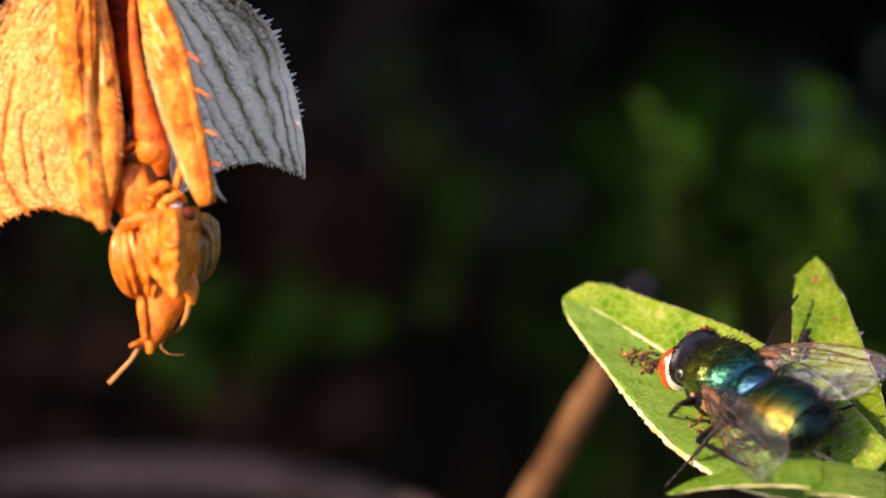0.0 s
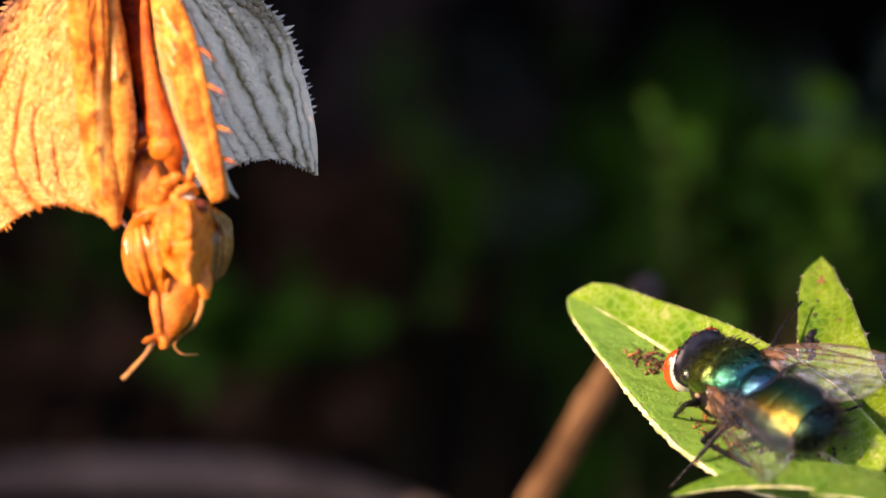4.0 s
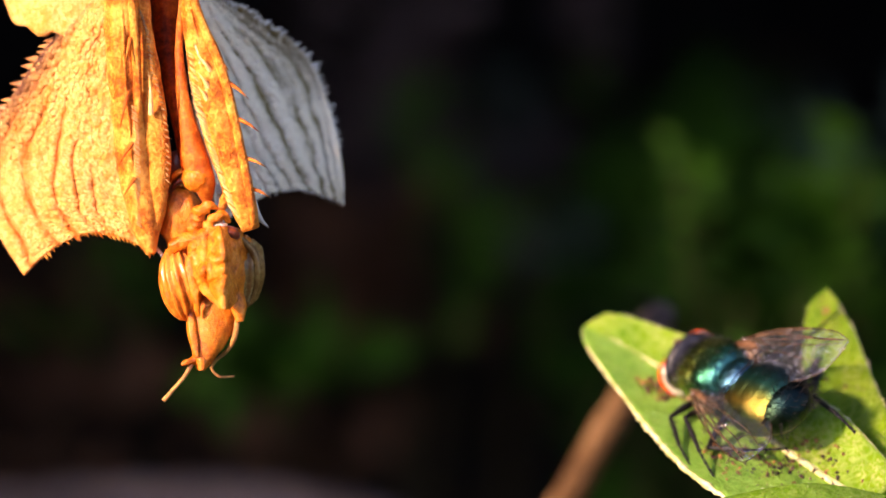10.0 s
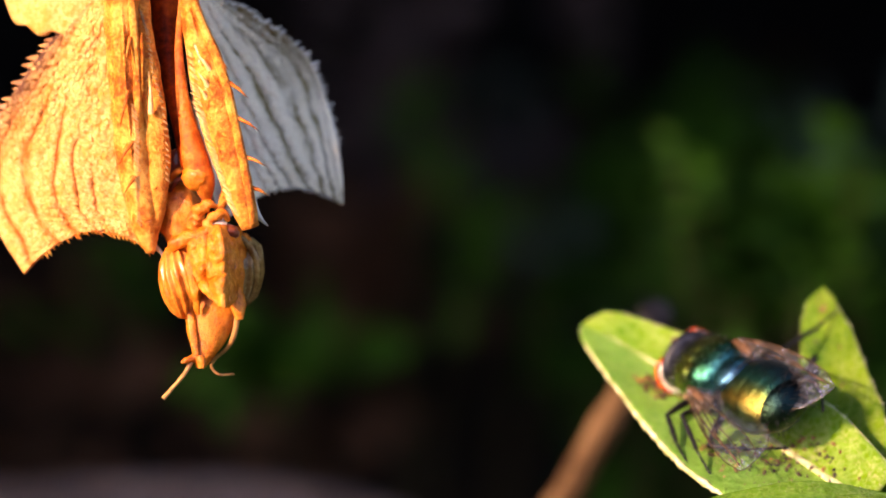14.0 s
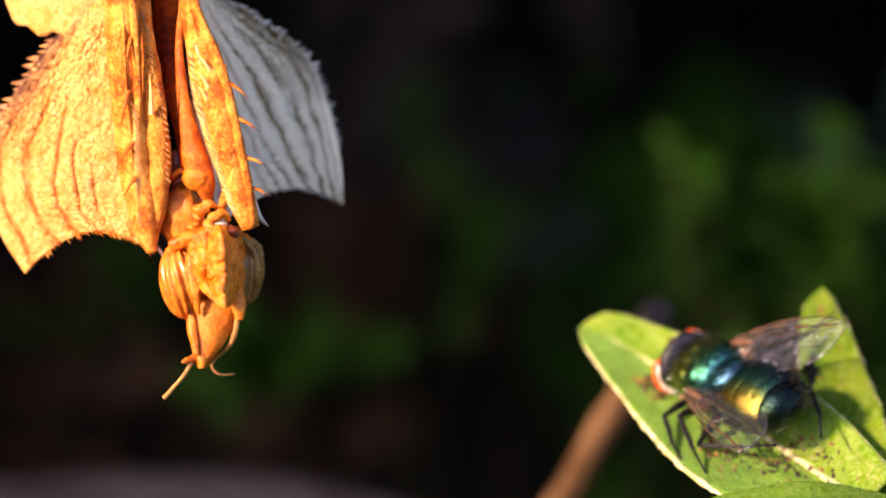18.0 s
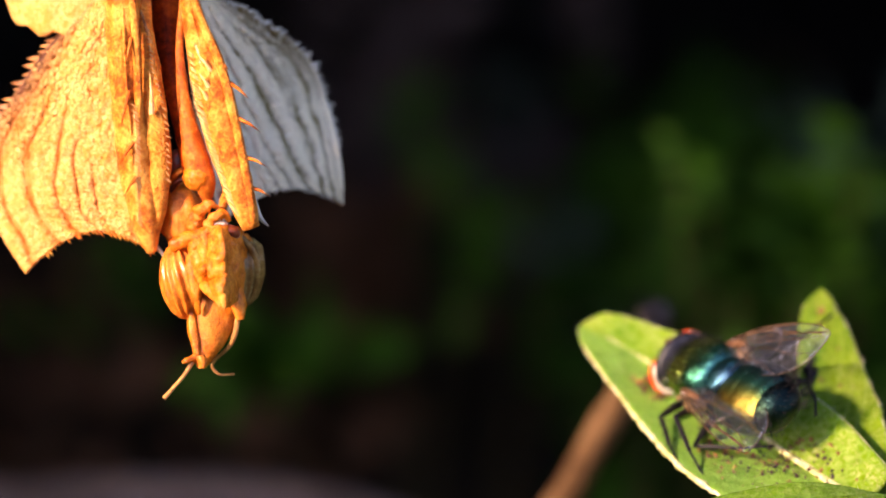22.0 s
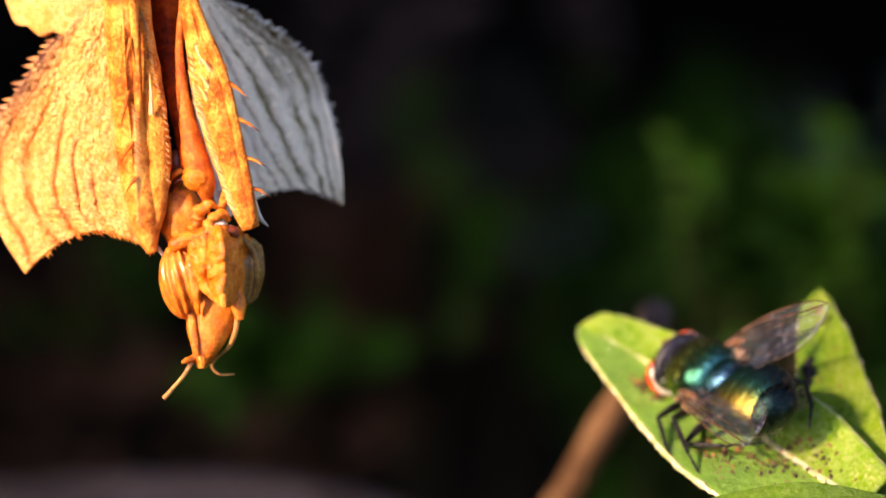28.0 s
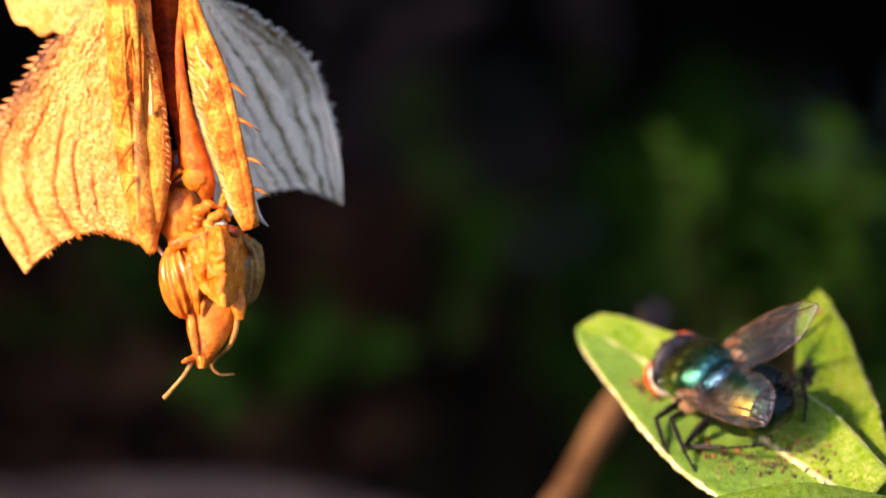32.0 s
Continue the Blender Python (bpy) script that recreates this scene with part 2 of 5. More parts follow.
HAIR = mottled("pale_hair", [(0.3, (0.55, 0.50, 0.34)), (0.7, (0.80, 0.76, 0.58))], 900, 0.5, 0.1)
GRIT = mottled("brown_grit", [(0.42, (0.012, 0.006, 0.004)), (0.56, (0.07, 0.024, 0.010)), (0.72, (0.42, 0.15, 0.04))], 900, 0.5, 0.6, 0.0001)


def iridescent(name, stops, axis, span, rough, drift=0.35, dents=0.2):
    """Metallic cuticle whose hue drifts along one axis of the body, finely pitted. THORAX and ABDOMEN carry reflections
    in that ramp.
    """
    def build(t, b, make, link):
        co, sep, scaled = make("TexCoord"), make("SeparateXYZ"), make("MapRange")
        link(co.outputs["Object"], sep.inputs[0])
        link(sep.outputs[axis], scaled.inputs["Value"])
        scaled.inputs["From Min"].default_value, scaled.inputs["From Max"].default_value = span
        broad, pits = noise_of(make, link, 700.0, 3.0), noise_of(make, link, 9000.0, 4.0, 0.7)
        mix = make("Math")
        mix.operation = "MULTIPLY_ADD"
        link(broad.outputs[0], mix.inputs[0])
        mix.inputs[1].default_value = drift
        link(scaled.outputs[0], mix.inputs[2])
        r = ramp_of(make, [(p + drift / 2, c) for p, c in stops])
        link(mix.outputs[0], r.inputs[0])
        link(r.outputs[0], b.inputs["Base Color"])
        b.inputs["Metallic"].default_value, b.inputs["Roughness"].default_value = 0.95, rough
        soft = noise_of(make, link, 1900.0, 3.0)
        under = bump_of(make, link, soft.outputs[0], dents, 0.0003, b.inputs["Normal"])
        bump_of(make, link, pits.outputs[0], 0.6, 0.00005, b.inputs["Normal"], under)
    return material(name, build)


# green body; gold band and blue rear are reflections put into the ramp
THORAX = iridescent("green_thorax", [(0.0, (0.05, 0.13, 0.22)), (0.22, (0.03, 0.14, 0.16)), (0.42, (0.03, 0.15, 0.08)), (0.62, (0.26, 0.31, 0.05)), (0.78, (0.08, 0.16, 0.08)), (0.95, (0.13, 0.15, 0.12))], 0, (-0.0024, 0.0041), 0.20, 0.5, 0.5)
# gold on the left side only: the sun's reflection painted in
ABDOMEN = iridescent("sun_gold_abdomen", [(0.25, (0.02, 0.06, 0.09)), (0.50, (0.03, 0.14, 0.10)), (0.64, (0.13, 0.17, 0.04)), (0.78, (0.32, 0.23, 0.04)), (0.93, (0.05, 0.08, 0.03))], 1, (-0.0026, 0.0026), 0.32, 0.2)
BLUE_BLACK = iridescent("blue_black_cuticle", [(0.2, (0.004, 0.008, 0.012)), (0.6, (0.010, 0.030, 0.030)), (0.9, (0.02, 0.04, 0.02))], 1, (-0.002, 0.002), 0.28, 0.3)
FLY_BLACK = mottled("black_cuticle", [(0.3, (0.004, 0.004, 0.006)), (0.7, (0.014, 0.013, 0.015))], 1500, 0.36, 0.4, 0.00006, shine=0.14)
FLY_HEAD = mottled("blue_black_head", [(0.35, (0.004, 0.004, 0.007)), (0.75, (0.022, 0.022, 0.034))], 1500, 0.38, 0.5, 0.0001, shine=0.3)
FLY_EYE = mottled("red_eye", [(0.3, (0.42, 0.03, 0.008)), (0.7, (0.78, 0.10, 0.02))], 1500, 0.22, 0.2, 0.00002, coat=0.4)
FLY_FACE = mottled("silver_face", [(0.3, (0.55, 0.50, 0.42)), (0.7, (0.85, 0.80, 0.70))], 1500, 0.45, 0.2)
FLY_TAN = mottled("tan_plate", [(0.3, (0.05, 0.020, 0.010)), (0.7, (0.17, 0.085, 0.045))], 2600, 0.35, 0.3)
FLY_CREAM = mottled("tan_scale", [(0.3, (0.15, 0.08, 0.04)), (0.7, (0.40, 0.25, 0.14))], 1600, 0.4, 0.4, through_=0.3)
FLY_VEIN = mottled("wing_vein", [(0.3, (0.018, 0.011, 0.008)), (0.7, (0.10, 0.058, 0.034))], 1200, 0.2, 0.2, coat=0.8)


def membrane():
    """Clear wing skin: faint smoky tint, a lilac sheen and wrinkles."""
    def build(t, b, make, link):
        b.inputs["Base Color"].default_value = (0.10, 0.108, 0.155, 1)
        b.inputs["Roughness"].default_value, b.inputs["Specular IOR Level"].default_value = 0.30, 0.8
        wrinkle = noise_of(make, link, 900.0, 4.0, 0.6, "Object", (0.6, 2.2, 1.0))
        bump_of(make, link, wrinkle.outputs[0], 0.8, 0.0004, b.inputs["Normal"])
        clear, mix, fac = make("BsdfTransparent"), make("MixShader"), ramp_of(make, [(0.3, (0.015, 0.015, 0.015)), (0.7, (0.07, 0.07, 0.07))])
        smoke = noise_of(make, link, 500.0, 3.0)
        link(smoke.outputs[0], fac.inputs[0])
        clear.inputs[0].default_value = (0.975, 0.97, 0.97, 1)
        gloss, sheen = make("BsdfGlossy"), make("AddShader")
        gloss.inputs["Color"].default_value, gloss.inputs["Roughness"].default_value = (0.036, 0.041, 0.060, 1), 0.36
        bump_of(make, link, wrinkle.outputs[0], 1.0, 0.0008, gloss.inputs["Normal"])
        link(fac.outputs[0], mix.inputs[0])
        link(clear.outputs[0], mix.inputs[1])
        link(b.outputs[0], mix.inputs[2])
        link(mix.outputs[0], sheen.inputs[0])
        link(gloss.outputs[0], sheen.inputs[1])
        link(sheen.outputs[0], t.nodes["Material Output"].inputs[0])
    return material("wing_membrane", build)


MEMBRANE = membrane()
BARK = mottled("brown_bark", [(0.3, (0.045, 0.022, 0.010)), (0.6, (0.115, 0.060, 0.027)), (0.8, (0.19, 0.108, 0.052))], 160, 0.8, 0.9, 0.0006, shine=0.15)
# darker copy of BARK: background shade put into the stems' colour
BARK_SHADED = mottled("shaded_bark", [(0.3, (0.018, 0.014, 0.008)), (0.7, (0.05, 0.04, 0.022))], 90, 0.85, 0.9, 0.0008, shine=0.1)
BARK_GREY = mottled("mauve_grey_bark", [(0.3, (0.06, 0.040, 0.038)), (0.6, (0.12, 0.085, 0.08)), (0.8, (0.20, 0.15, 0.14))], 120, 0.8, 0.9, 0.0006)
# mauve bud kept dim by colour: the shade on it is painted in
BUD_SHADED = mottled("shaded_mauve_bud", [(0.3, (0.014, 0.009, 0.010)), (0.7, (0.04, 0.027, 0.03))], 300, 0.85, 0.8, 0.0004)
# far below real soil: the deep shade is put into this colour
SOIL = mottled("shade_dark_soil", [(0.3, (0.002, 0.0018, 0.0022)), (0.6, (0.005, 0.0042, 0.005)), (0.8, (0.014, 0.011, 0.013))], 9, 1.0, 1.0, 0.01, shine=0.02)


def foliage(name, a, b_, share):
    """Small leaves, each of its own tone."""
    def build(t, b, make, link):
        geo = make("NewGeometry")
        r = ramp_of(make, [(0.0, a), (1.0, b_)])
        link(geo.outputs["Random Per Island"], r.inputs[0])
        n = noise_of(make, link, 300.0, 4.0)
        mix = make("MixRGB")
        mix.blend_type, mix.inputs[0].default_value = "MULTIPLY", 0.5
        link(r.outputs[0], mix.inputs[1])
        link(n.outputs[0], mix.inputs[2])
        link(mix.outputs[0], b.inputs["Base Color"])
        b.inputs["Roughness"].default_value, b.inputs["Specular IOR Level"].default_value = 0.7, 0.08
        thin(t, make, link, b, mix.outputs[0], share)
    return material(name, build)


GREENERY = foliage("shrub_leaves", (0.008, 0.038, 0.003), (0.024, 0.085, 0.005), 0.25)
# darker copy of the shrub leaves, deep shade put into their colour
SHADE_GREENERY = foliage("shade_dark_leaves", (0.004, 0.016, 0.003), (0.012, 0.040, 0.005), 0.15)
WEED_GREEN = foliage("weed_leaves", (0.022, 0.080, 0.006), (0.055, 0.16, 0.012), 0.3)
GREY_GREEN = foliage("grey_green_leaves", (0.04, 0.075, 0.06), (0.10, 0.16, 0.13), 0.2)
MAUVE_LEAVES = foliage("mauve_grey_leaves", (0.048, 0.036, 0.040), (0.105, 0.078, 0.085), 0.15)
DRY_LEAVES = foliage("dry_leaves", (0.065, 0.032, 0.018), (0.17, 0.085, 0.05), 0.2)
from mathutils.bvhtree import BVHTree


# ---- mesh helpers ----
def catmull(points, n):
    """n vectors evenly spread in parameter over a smooth curve through the points."""
    p = [Vector(q) for q in points]
    if len(p) == 2:
        return [p[0].lerp(p[1], i / (n - 1)) for i in range(n)]
    p = [2 * p[0] - p[1]] + p + [2 * p[-1] - p[-2]]
    out, spans = [], len(p) - 3
    for i in range(n):
        x = i / (n - 1) * spans
        k = min(int(x), spans - 1)
        f = x - k
        a, b, c, d = p[k:k + 4]
        out.append(0.5 * (2 * b + (c - a) * f + (2 * a - 5 * b + 4 * c - d) * f * f + (3 * b - a - 3 * c + d) * f ** 3))
    return out


def along(values, x):
    k = min(int(x * (len(values) - 1)), len(values) - 2)
    f = x * (len(values) - 1) - k
    return values[k] * (1 - f) + values[k + 1] * f


def face_uv(bm, verts, uvs):
    try:
        f = bm.faces.new(verts)
    except ValueError:
        return
    layer = bm.loops.layers.uv.get("UVMap") or bm.loops.layers.uv.new("UVMap")
    f.smooth = True
    for loop, c in zip(f.loops, uvs):
        loop[layer].uv = c


def tube(bm, points, radii, n=14, seg=10, flat=1.0, flat_way=(0, 1, 0), rough=0.0, freq=900.0, keel=0.0):
    """A round or flattened limb along a smooth curve, closed at both ends. flat: thickness along flat_way; keel: height of a ridge against it."""
    path = catmull(points, n)
    rings, way = [], Vector(flat_way)
    for i, c in enumerate(path):
        tan = (path[min(i + 1, n - 1)] - path[max(i - 1, 0)]).normalized()
        b = (way - tan * way.dot(tan))
        b = b.normalized() if b.length > 1e-4 else tan.orthogonal().normalized()
        a = tan.cross(b)
        r = along(radii, i / (n - 1))
        ring = []
        for j in range(seg):
            w = 2 * math.pi * j / seg
            k = r * (1 + rough * (noise.noise(c * freq + Vector((math.cos(w), math.sin(w), i * 0.1))))) * (1 + keel * max(0.0, -math.sin(w)) ** 5)
            ring.append(bm.verts.new(c + a * math.cos(w) * k + b * math.sin(w) * k * flat))
        rings.append(ring)
    for i in range(n - 1):
        for j in range(seg):
            k = (j + 1) % seg
            face_uv(bm, (rings[i][j], rings[i][k], rings[i + 1][k], rings[i + 1][j]),
                    ((i / n, j / seg), (i / n, (j + 1) / seg), ((i + 1) / n, (j + 1) / seg), ((i + 1) / n, j / seg)))
    for ring, c in ((rings[0], path[0]), (rings[-1], path[-1])):
        v = bm.verts.new(c)
        for j in range(seg):
            face_uv(bm, (ring[j], ring[(j + 1) % seg], v), ((0, 0), (0, 0), (0, 0)))


def spike(bm, foot, tip, r, seg=5, bend=None):
    """A curved thorn or hair that ends in a point."""
    foot, tip = Vector(foot), Vector(tip)
    mid = foot.lerp(tip, 0.5) + (Vector(bend) if bend else Vector((0, 0, 0)))
    way = tip - foot
    a = way.orthogonal().normalized()
    b = way.cross(a).normalized()
    rings = []
    for c, k in ((foot, 1.0), (mid, 0.6)):
        rings.append([bm.verts.new(c + (a * math.cos(2 * math.pi * j / seg) + b * math.sin(2 * math.pi * j / seg)) * r * k) for j in range(seg)])
    t = bm.verts.new(tip)
    for j in range(seg):
        k = (j + 1) % seg
        face_uv(bm, (rings[0][j], rings[0][k], rings[1][k], rings[1][j]), ((0, 0),) * 4)
        face_uv(bm, (rings[1][j], rings[1][k], t), ((0, 0),) * 3)


def blob(bm, c, r, turn=(0, 0, 0), seg=24, rings=16, shape=None):
    """A rounded body: an ellipsoid whose unit vector shape(n) may swell or pinch."""
    c, e = Vector(c), Euler([radians(a) for a in turn]).to_matrix()
    rows = []
    for i in range(rings + 1):
        la = math.pi * i / rings
        row = []
        for j in range(seg if 0 < i < rings else 1):
            lo = 2 * math.pi * j / seg
            nrm = Vector((math.sin(la) * math.cos(lo), math.sin(la) * math.sin(lo), math.cos(la)))
            k = shape(nrm) if shape else 1.0
            row.append(bm.verts.new(c + e @ Vector((nrm.x * r[0] * k, nrm.y * r[1] * k, nrm.z * r[2] * k))))
        rows.append(row)
    for i in range(rings):
        a, b = rows[i], rows[i + 1]
        for j in range(seg):
            k = (j + 1) % seg
            u0, u1, v0, v1 = j / seg, (j + 1) / seg, i / rings, (i + 1) / rings
            if len(a) == 1:
                face_uv(bm, (a[0], b[j], b[k]), ((u0, v0), (u0, v1), (u1, v1)))
            elif len(b) == 1:
                face_uv(bm, (a[j], b[0], a[k]), ((u0, v0), (u0, v1), (u1, v0)))
            else:
                face_uv(bm, (a[j], b[j], b[k], a[k]), ((u0, v0), (u0, v1), (u1, v1), (u1, v0)))


def sheet(bm, place, nu, nv, thick):
    """A curved blade place(s, t) with a true thickness and a closed rim; s and t become its map."""
    p = [[place(i / nu, j / nv) for j in range(nv + 1)] for i in range(nu + 1)]
    top, low = [], []
    for i in range(nu + 1):
        rt, rl = [], []
        for j in range(nv + 1):
            a = p[min(i + 1, nu)][j] - p[max(i - 1, 0)][j]
            b = p[i][min(j + 1, nv)] - p[i][max(j - 1, 0)]
            nrm = a.cross(b)
            nrm = nrm.normalized() if nrm.length > 1e-14 else Vector((0, -1, 0))
            rt.append(bm.verts.new(p[i][j] + nrm * thick / 2))
            rl.append(bm.verts.new(p[i][j] - nrm * thick / 2))
        top.append(rt)
        low.append(rl)
    for i in range(nu):
        for j in range(nv):
            m = ((i / nu, j / nv), ((i + 1) / nu, j / nv), ((i + 1) / nu, (j + 1) / nv), (i / nu, (j + 1) / nv))
            face_uv(bm, (top[i][j], top[i + 1][j], top[i + 1][j + 1], top[i][j + 1]), m)
            face_uv(bm, (low[i][j + 1], low[i + 1][j + 1], low[i + 1][j], low[i][j]), (m[3], m[2], m[1], m[0]))
    rim = [(i, 0) for i in range(nu)] + [(nu, j) for j in range(nv)] + [(i, nv) for i in range(nu, 0, -1)] + [(0, j) for j in range(nv, 0, -1)]
    for q, (i, j) in enumerate(rim):
        k, m = rim[(q + 1) % len(rim)]
        c, d = (i / nu, j / nv), (k / nu, m / nv)
        face_uv(bm, (top[i][j], low[i][j], low[k][m], top[k][m]), (c, c, d, d))


def part(name, bm, mat, parent, label="", kind="", place=None):
    """Links a bmesh as one mesh object under a thing or a part."""
    me = bpy.data.meshes.new(name)
    bm.to_mesh(me)
    bm.free()
    me.materials.append(mat)
    ob = new(name, me)
    if parent:
        ob.parent = parent
    if place:
        ob.matrix_basis = place
    return tagged(ob, label, kind=kind)


def thing(name, m, label, category, group="", kind=""):
    ob = new(name)
    ob.empty_display_size = 0.002
    ob.matrix_world = m
    return tagged(ob, label, category, group, kind)


def leaf_card(bm, c, way, side, length, width, fold):
    """A small pointed leaf of six folded faces."""
    nrm = way.cross(side).normalized()
    rows = [(0.0, 0.03), (0.35, 0.5), (0.7, 0.38), (1.0, 0.02)]
    prev = None
    for s, w in rows:
        mid = c + way * length * s - nrm * fold * length * s * s
        cur = [bm.verts.new(mid + side * width * w * k + nrm * abs(k) * width * w * 0.35) for k in (-1, 0, 1)]
        if prev:
            face_uv(bm, (prev[0], prev[1], cur[1], cur[0]), ((0, 0),) * 4)
            face_uv(bm, (prev[1], prev[2], cur[2], cur[1]), ((0, 0),) * 4)
        prev = cur


def cloud(bm, rng, c, spread, count, size):
    """Leaves strewn through an uneven clump round c."""
    for _ in range(count):
        p = Vector(c) + Vector([rng.gauss(0, 0.5) * s for s in spread])
        way = Vector((rng.uniform(-1, 1), rng.uniform(-1, 0.6), rng.uniform(-0.7, 0.8))).normalized()
        side = way.orthogonal().normalized()
        side = (side * math.cos(6 * rng.random()) + way.cross(side) * math.sin(6 * rng.random())).normalized()
        k = size * rng.uniform(0.55, 1.25)
        leaf_card(bm, p, way, side, k, k * rng.uniform(0.45, 0.7), rng.uniform(0.0, 0.3))


# ---- ground and surroundings ----
rng = random.Random(7)


def build_ground():
    bm = bmesh.new()
    steps = [-300, -60, -15, -5, -2, -1, -0.6, -0.3, 0, 0.3, 0.6, 1, 1.5, 2, 3, 5, 15, 60, 300]
    rows = [[bm.verts.new((x, y, 0.012 * noise.noise(Vector((x, y, 0)) * 3.0) if abs(x) < 6 and abs(y) < 6 else 0.0)) for x in steps] for y in steps]
    for i in range(len(steps) - 1):
        for j in range(len(steps) - 1):
            face_uv(bm, (rows[i][j], rows[i][j + 1], rows[i + 1][j + 1], rows[i + 1][j]), ((0, 0),) * 4)
    tagged(part("ground", bm, SOIL, None), "bare garden soil under shrubs, deep shade put into its colour", "ground", kind="structure")


def build_shrub(name, base, clumps, leaves, bark, size, label, stem_r=0.003):
    """A shrub: stems from its foot to every clump of leaves. clumps: (centre, spread, count)."""
    ob = thing(name, Matrix.Translation(base), label, "shrub", "shaded shrubs behind")
    bm = bmesh.new()
    for c, spread, count in clumps:
        cloud(bm, rng, c - base, spread, count, size)
    part("foliage", bm, leaves, ob, kind="stuff")
    for c, spread, count in clumps:
        bm = bmesh.new()
        e = c - base
        tube(bm, [(0, 0, -0.01), Vector((e.x * 0.35 + rng.uniform(-0.01, 0.01), e.y * 0.35, e.z * 0.5)), e], [stem_r, stem_r * 0.7, stem_r * 0.35], 10, 7, rough=0.2, freq=90)
        part("stem", bm, bark, ob)
    return ob


def spot(u, v, d):
    return in_world(at(u, v, d))


def build_background():
    def foot(u, d):
        p = spot(u, 441, d)
        return Vector((p.x, p.y, 0.0))
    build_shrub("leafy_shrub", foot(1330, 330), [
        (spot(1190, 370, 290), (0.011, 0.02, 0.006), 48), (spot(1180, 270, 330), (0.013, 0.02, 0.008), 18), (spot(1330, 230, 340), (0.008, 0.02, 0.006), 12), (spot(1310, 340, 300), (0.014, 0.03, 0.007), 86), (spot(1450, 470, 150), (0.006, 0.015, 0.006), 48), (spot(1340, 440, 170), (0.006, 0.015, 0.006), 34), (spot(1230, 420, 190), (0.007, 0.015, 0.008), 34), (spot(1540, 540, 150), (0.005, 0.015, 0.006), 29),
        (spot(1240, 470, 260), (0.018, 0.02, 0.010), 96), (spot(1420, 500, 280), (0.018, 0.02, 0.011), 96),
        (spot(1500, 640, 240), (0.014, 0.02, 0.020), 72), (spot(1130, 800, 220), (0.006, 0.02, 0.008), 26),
        (spot(1300, 620, 320), (0.022, 0.03, 0.020), 86)], GREENERY, BARK_SHADED, 0.0095, "dense dark green shrub in the shade")
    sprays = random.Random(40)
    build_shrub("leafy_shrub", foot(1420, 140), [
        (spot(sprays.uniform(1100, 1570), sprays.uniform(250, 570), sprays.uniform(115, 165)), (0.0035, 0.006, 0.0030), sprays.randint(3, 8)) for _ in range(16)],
        GREENERY, BARK_SHADED, 0.0042, "loose small-leaved green shrub in the shade", 0.00025)
    build_shrub("silvery_shrub", foot(1520, 260), [
        (spot(1480, 290, 280), (0.012, 0.02, 0.008), 34), (spot(1545, 390, 210), (0.008, 0.02, 0.010), 43),
        (spot(1030, 470, 280), (0.006, 0.02, 0.008), 22), (spot(925, 265, 330), (0.005, 0.02, 0.006), 7)],
        GREY_GREEN, BARK_SHADED, 0.0075, "grey-green small-leaved shrub in the shade", 0.0018)
    build_shrub("low_weed", foot(620, 330), [
        (spot(500, 622, 170), (0.0060, 0.010, 0.0004), 44), (spot(850, 430, 260), (0.008, 0.02, 0.004), 22),
        (spot(765, 230, 300), (0.005, 0.02, 0.006), 13), (spot(190, 510, 260), (0.007, 0.02, 0.007), 14),
        (spot(385, 520, 240), (0.003, 0.012, 0.003), 6)],
        WEED_GREEN, BARK_SHADED, 0.0075, "sparse low weed with small green leaves", 0.0008)
    build_shrub("bare_thicket", foot(800, 360), [
        (spot(720, 90, 330), (0.014, 0.02, 0.010), 40), (spot(790, 330, 340), (0.013, 0.02, 0.010), 40), (spot(930, 270, 330), (0.006, 0.02, 0.006), 16),
        (spot(1040, 40, 330), (0.006, 0.02, 0.005), 10), (spot(650, 240, 350), (0.010, 0.02, 0.010), 34), (spot(960, 470, 340), (0.006, 0.02, 0.006), 8)],
        MAUVE_LEAVES, BARK_SHADED, 0.0085, "half-bare thicket with mauve-grey leaves in deep shade", 0.0012)
    build_shrub("withered_shrub", foot(560, 400), [
        (spot(600, 500, 300), (0.012, 0.02, 0.012), 96), (spot(700, 400, 330), (0.010, 0.02, 0.006), 19),
        (spot(480, 760, 300), (0.016, 0.02, 0.012), 43),
        (spot(90, 700, 280), (0.018, 0.02, 0.016), 48)], DRY_LEAVES, BARK_SHADED, 0.0075, "withered shrub with brown curled leaves", 0.0008)


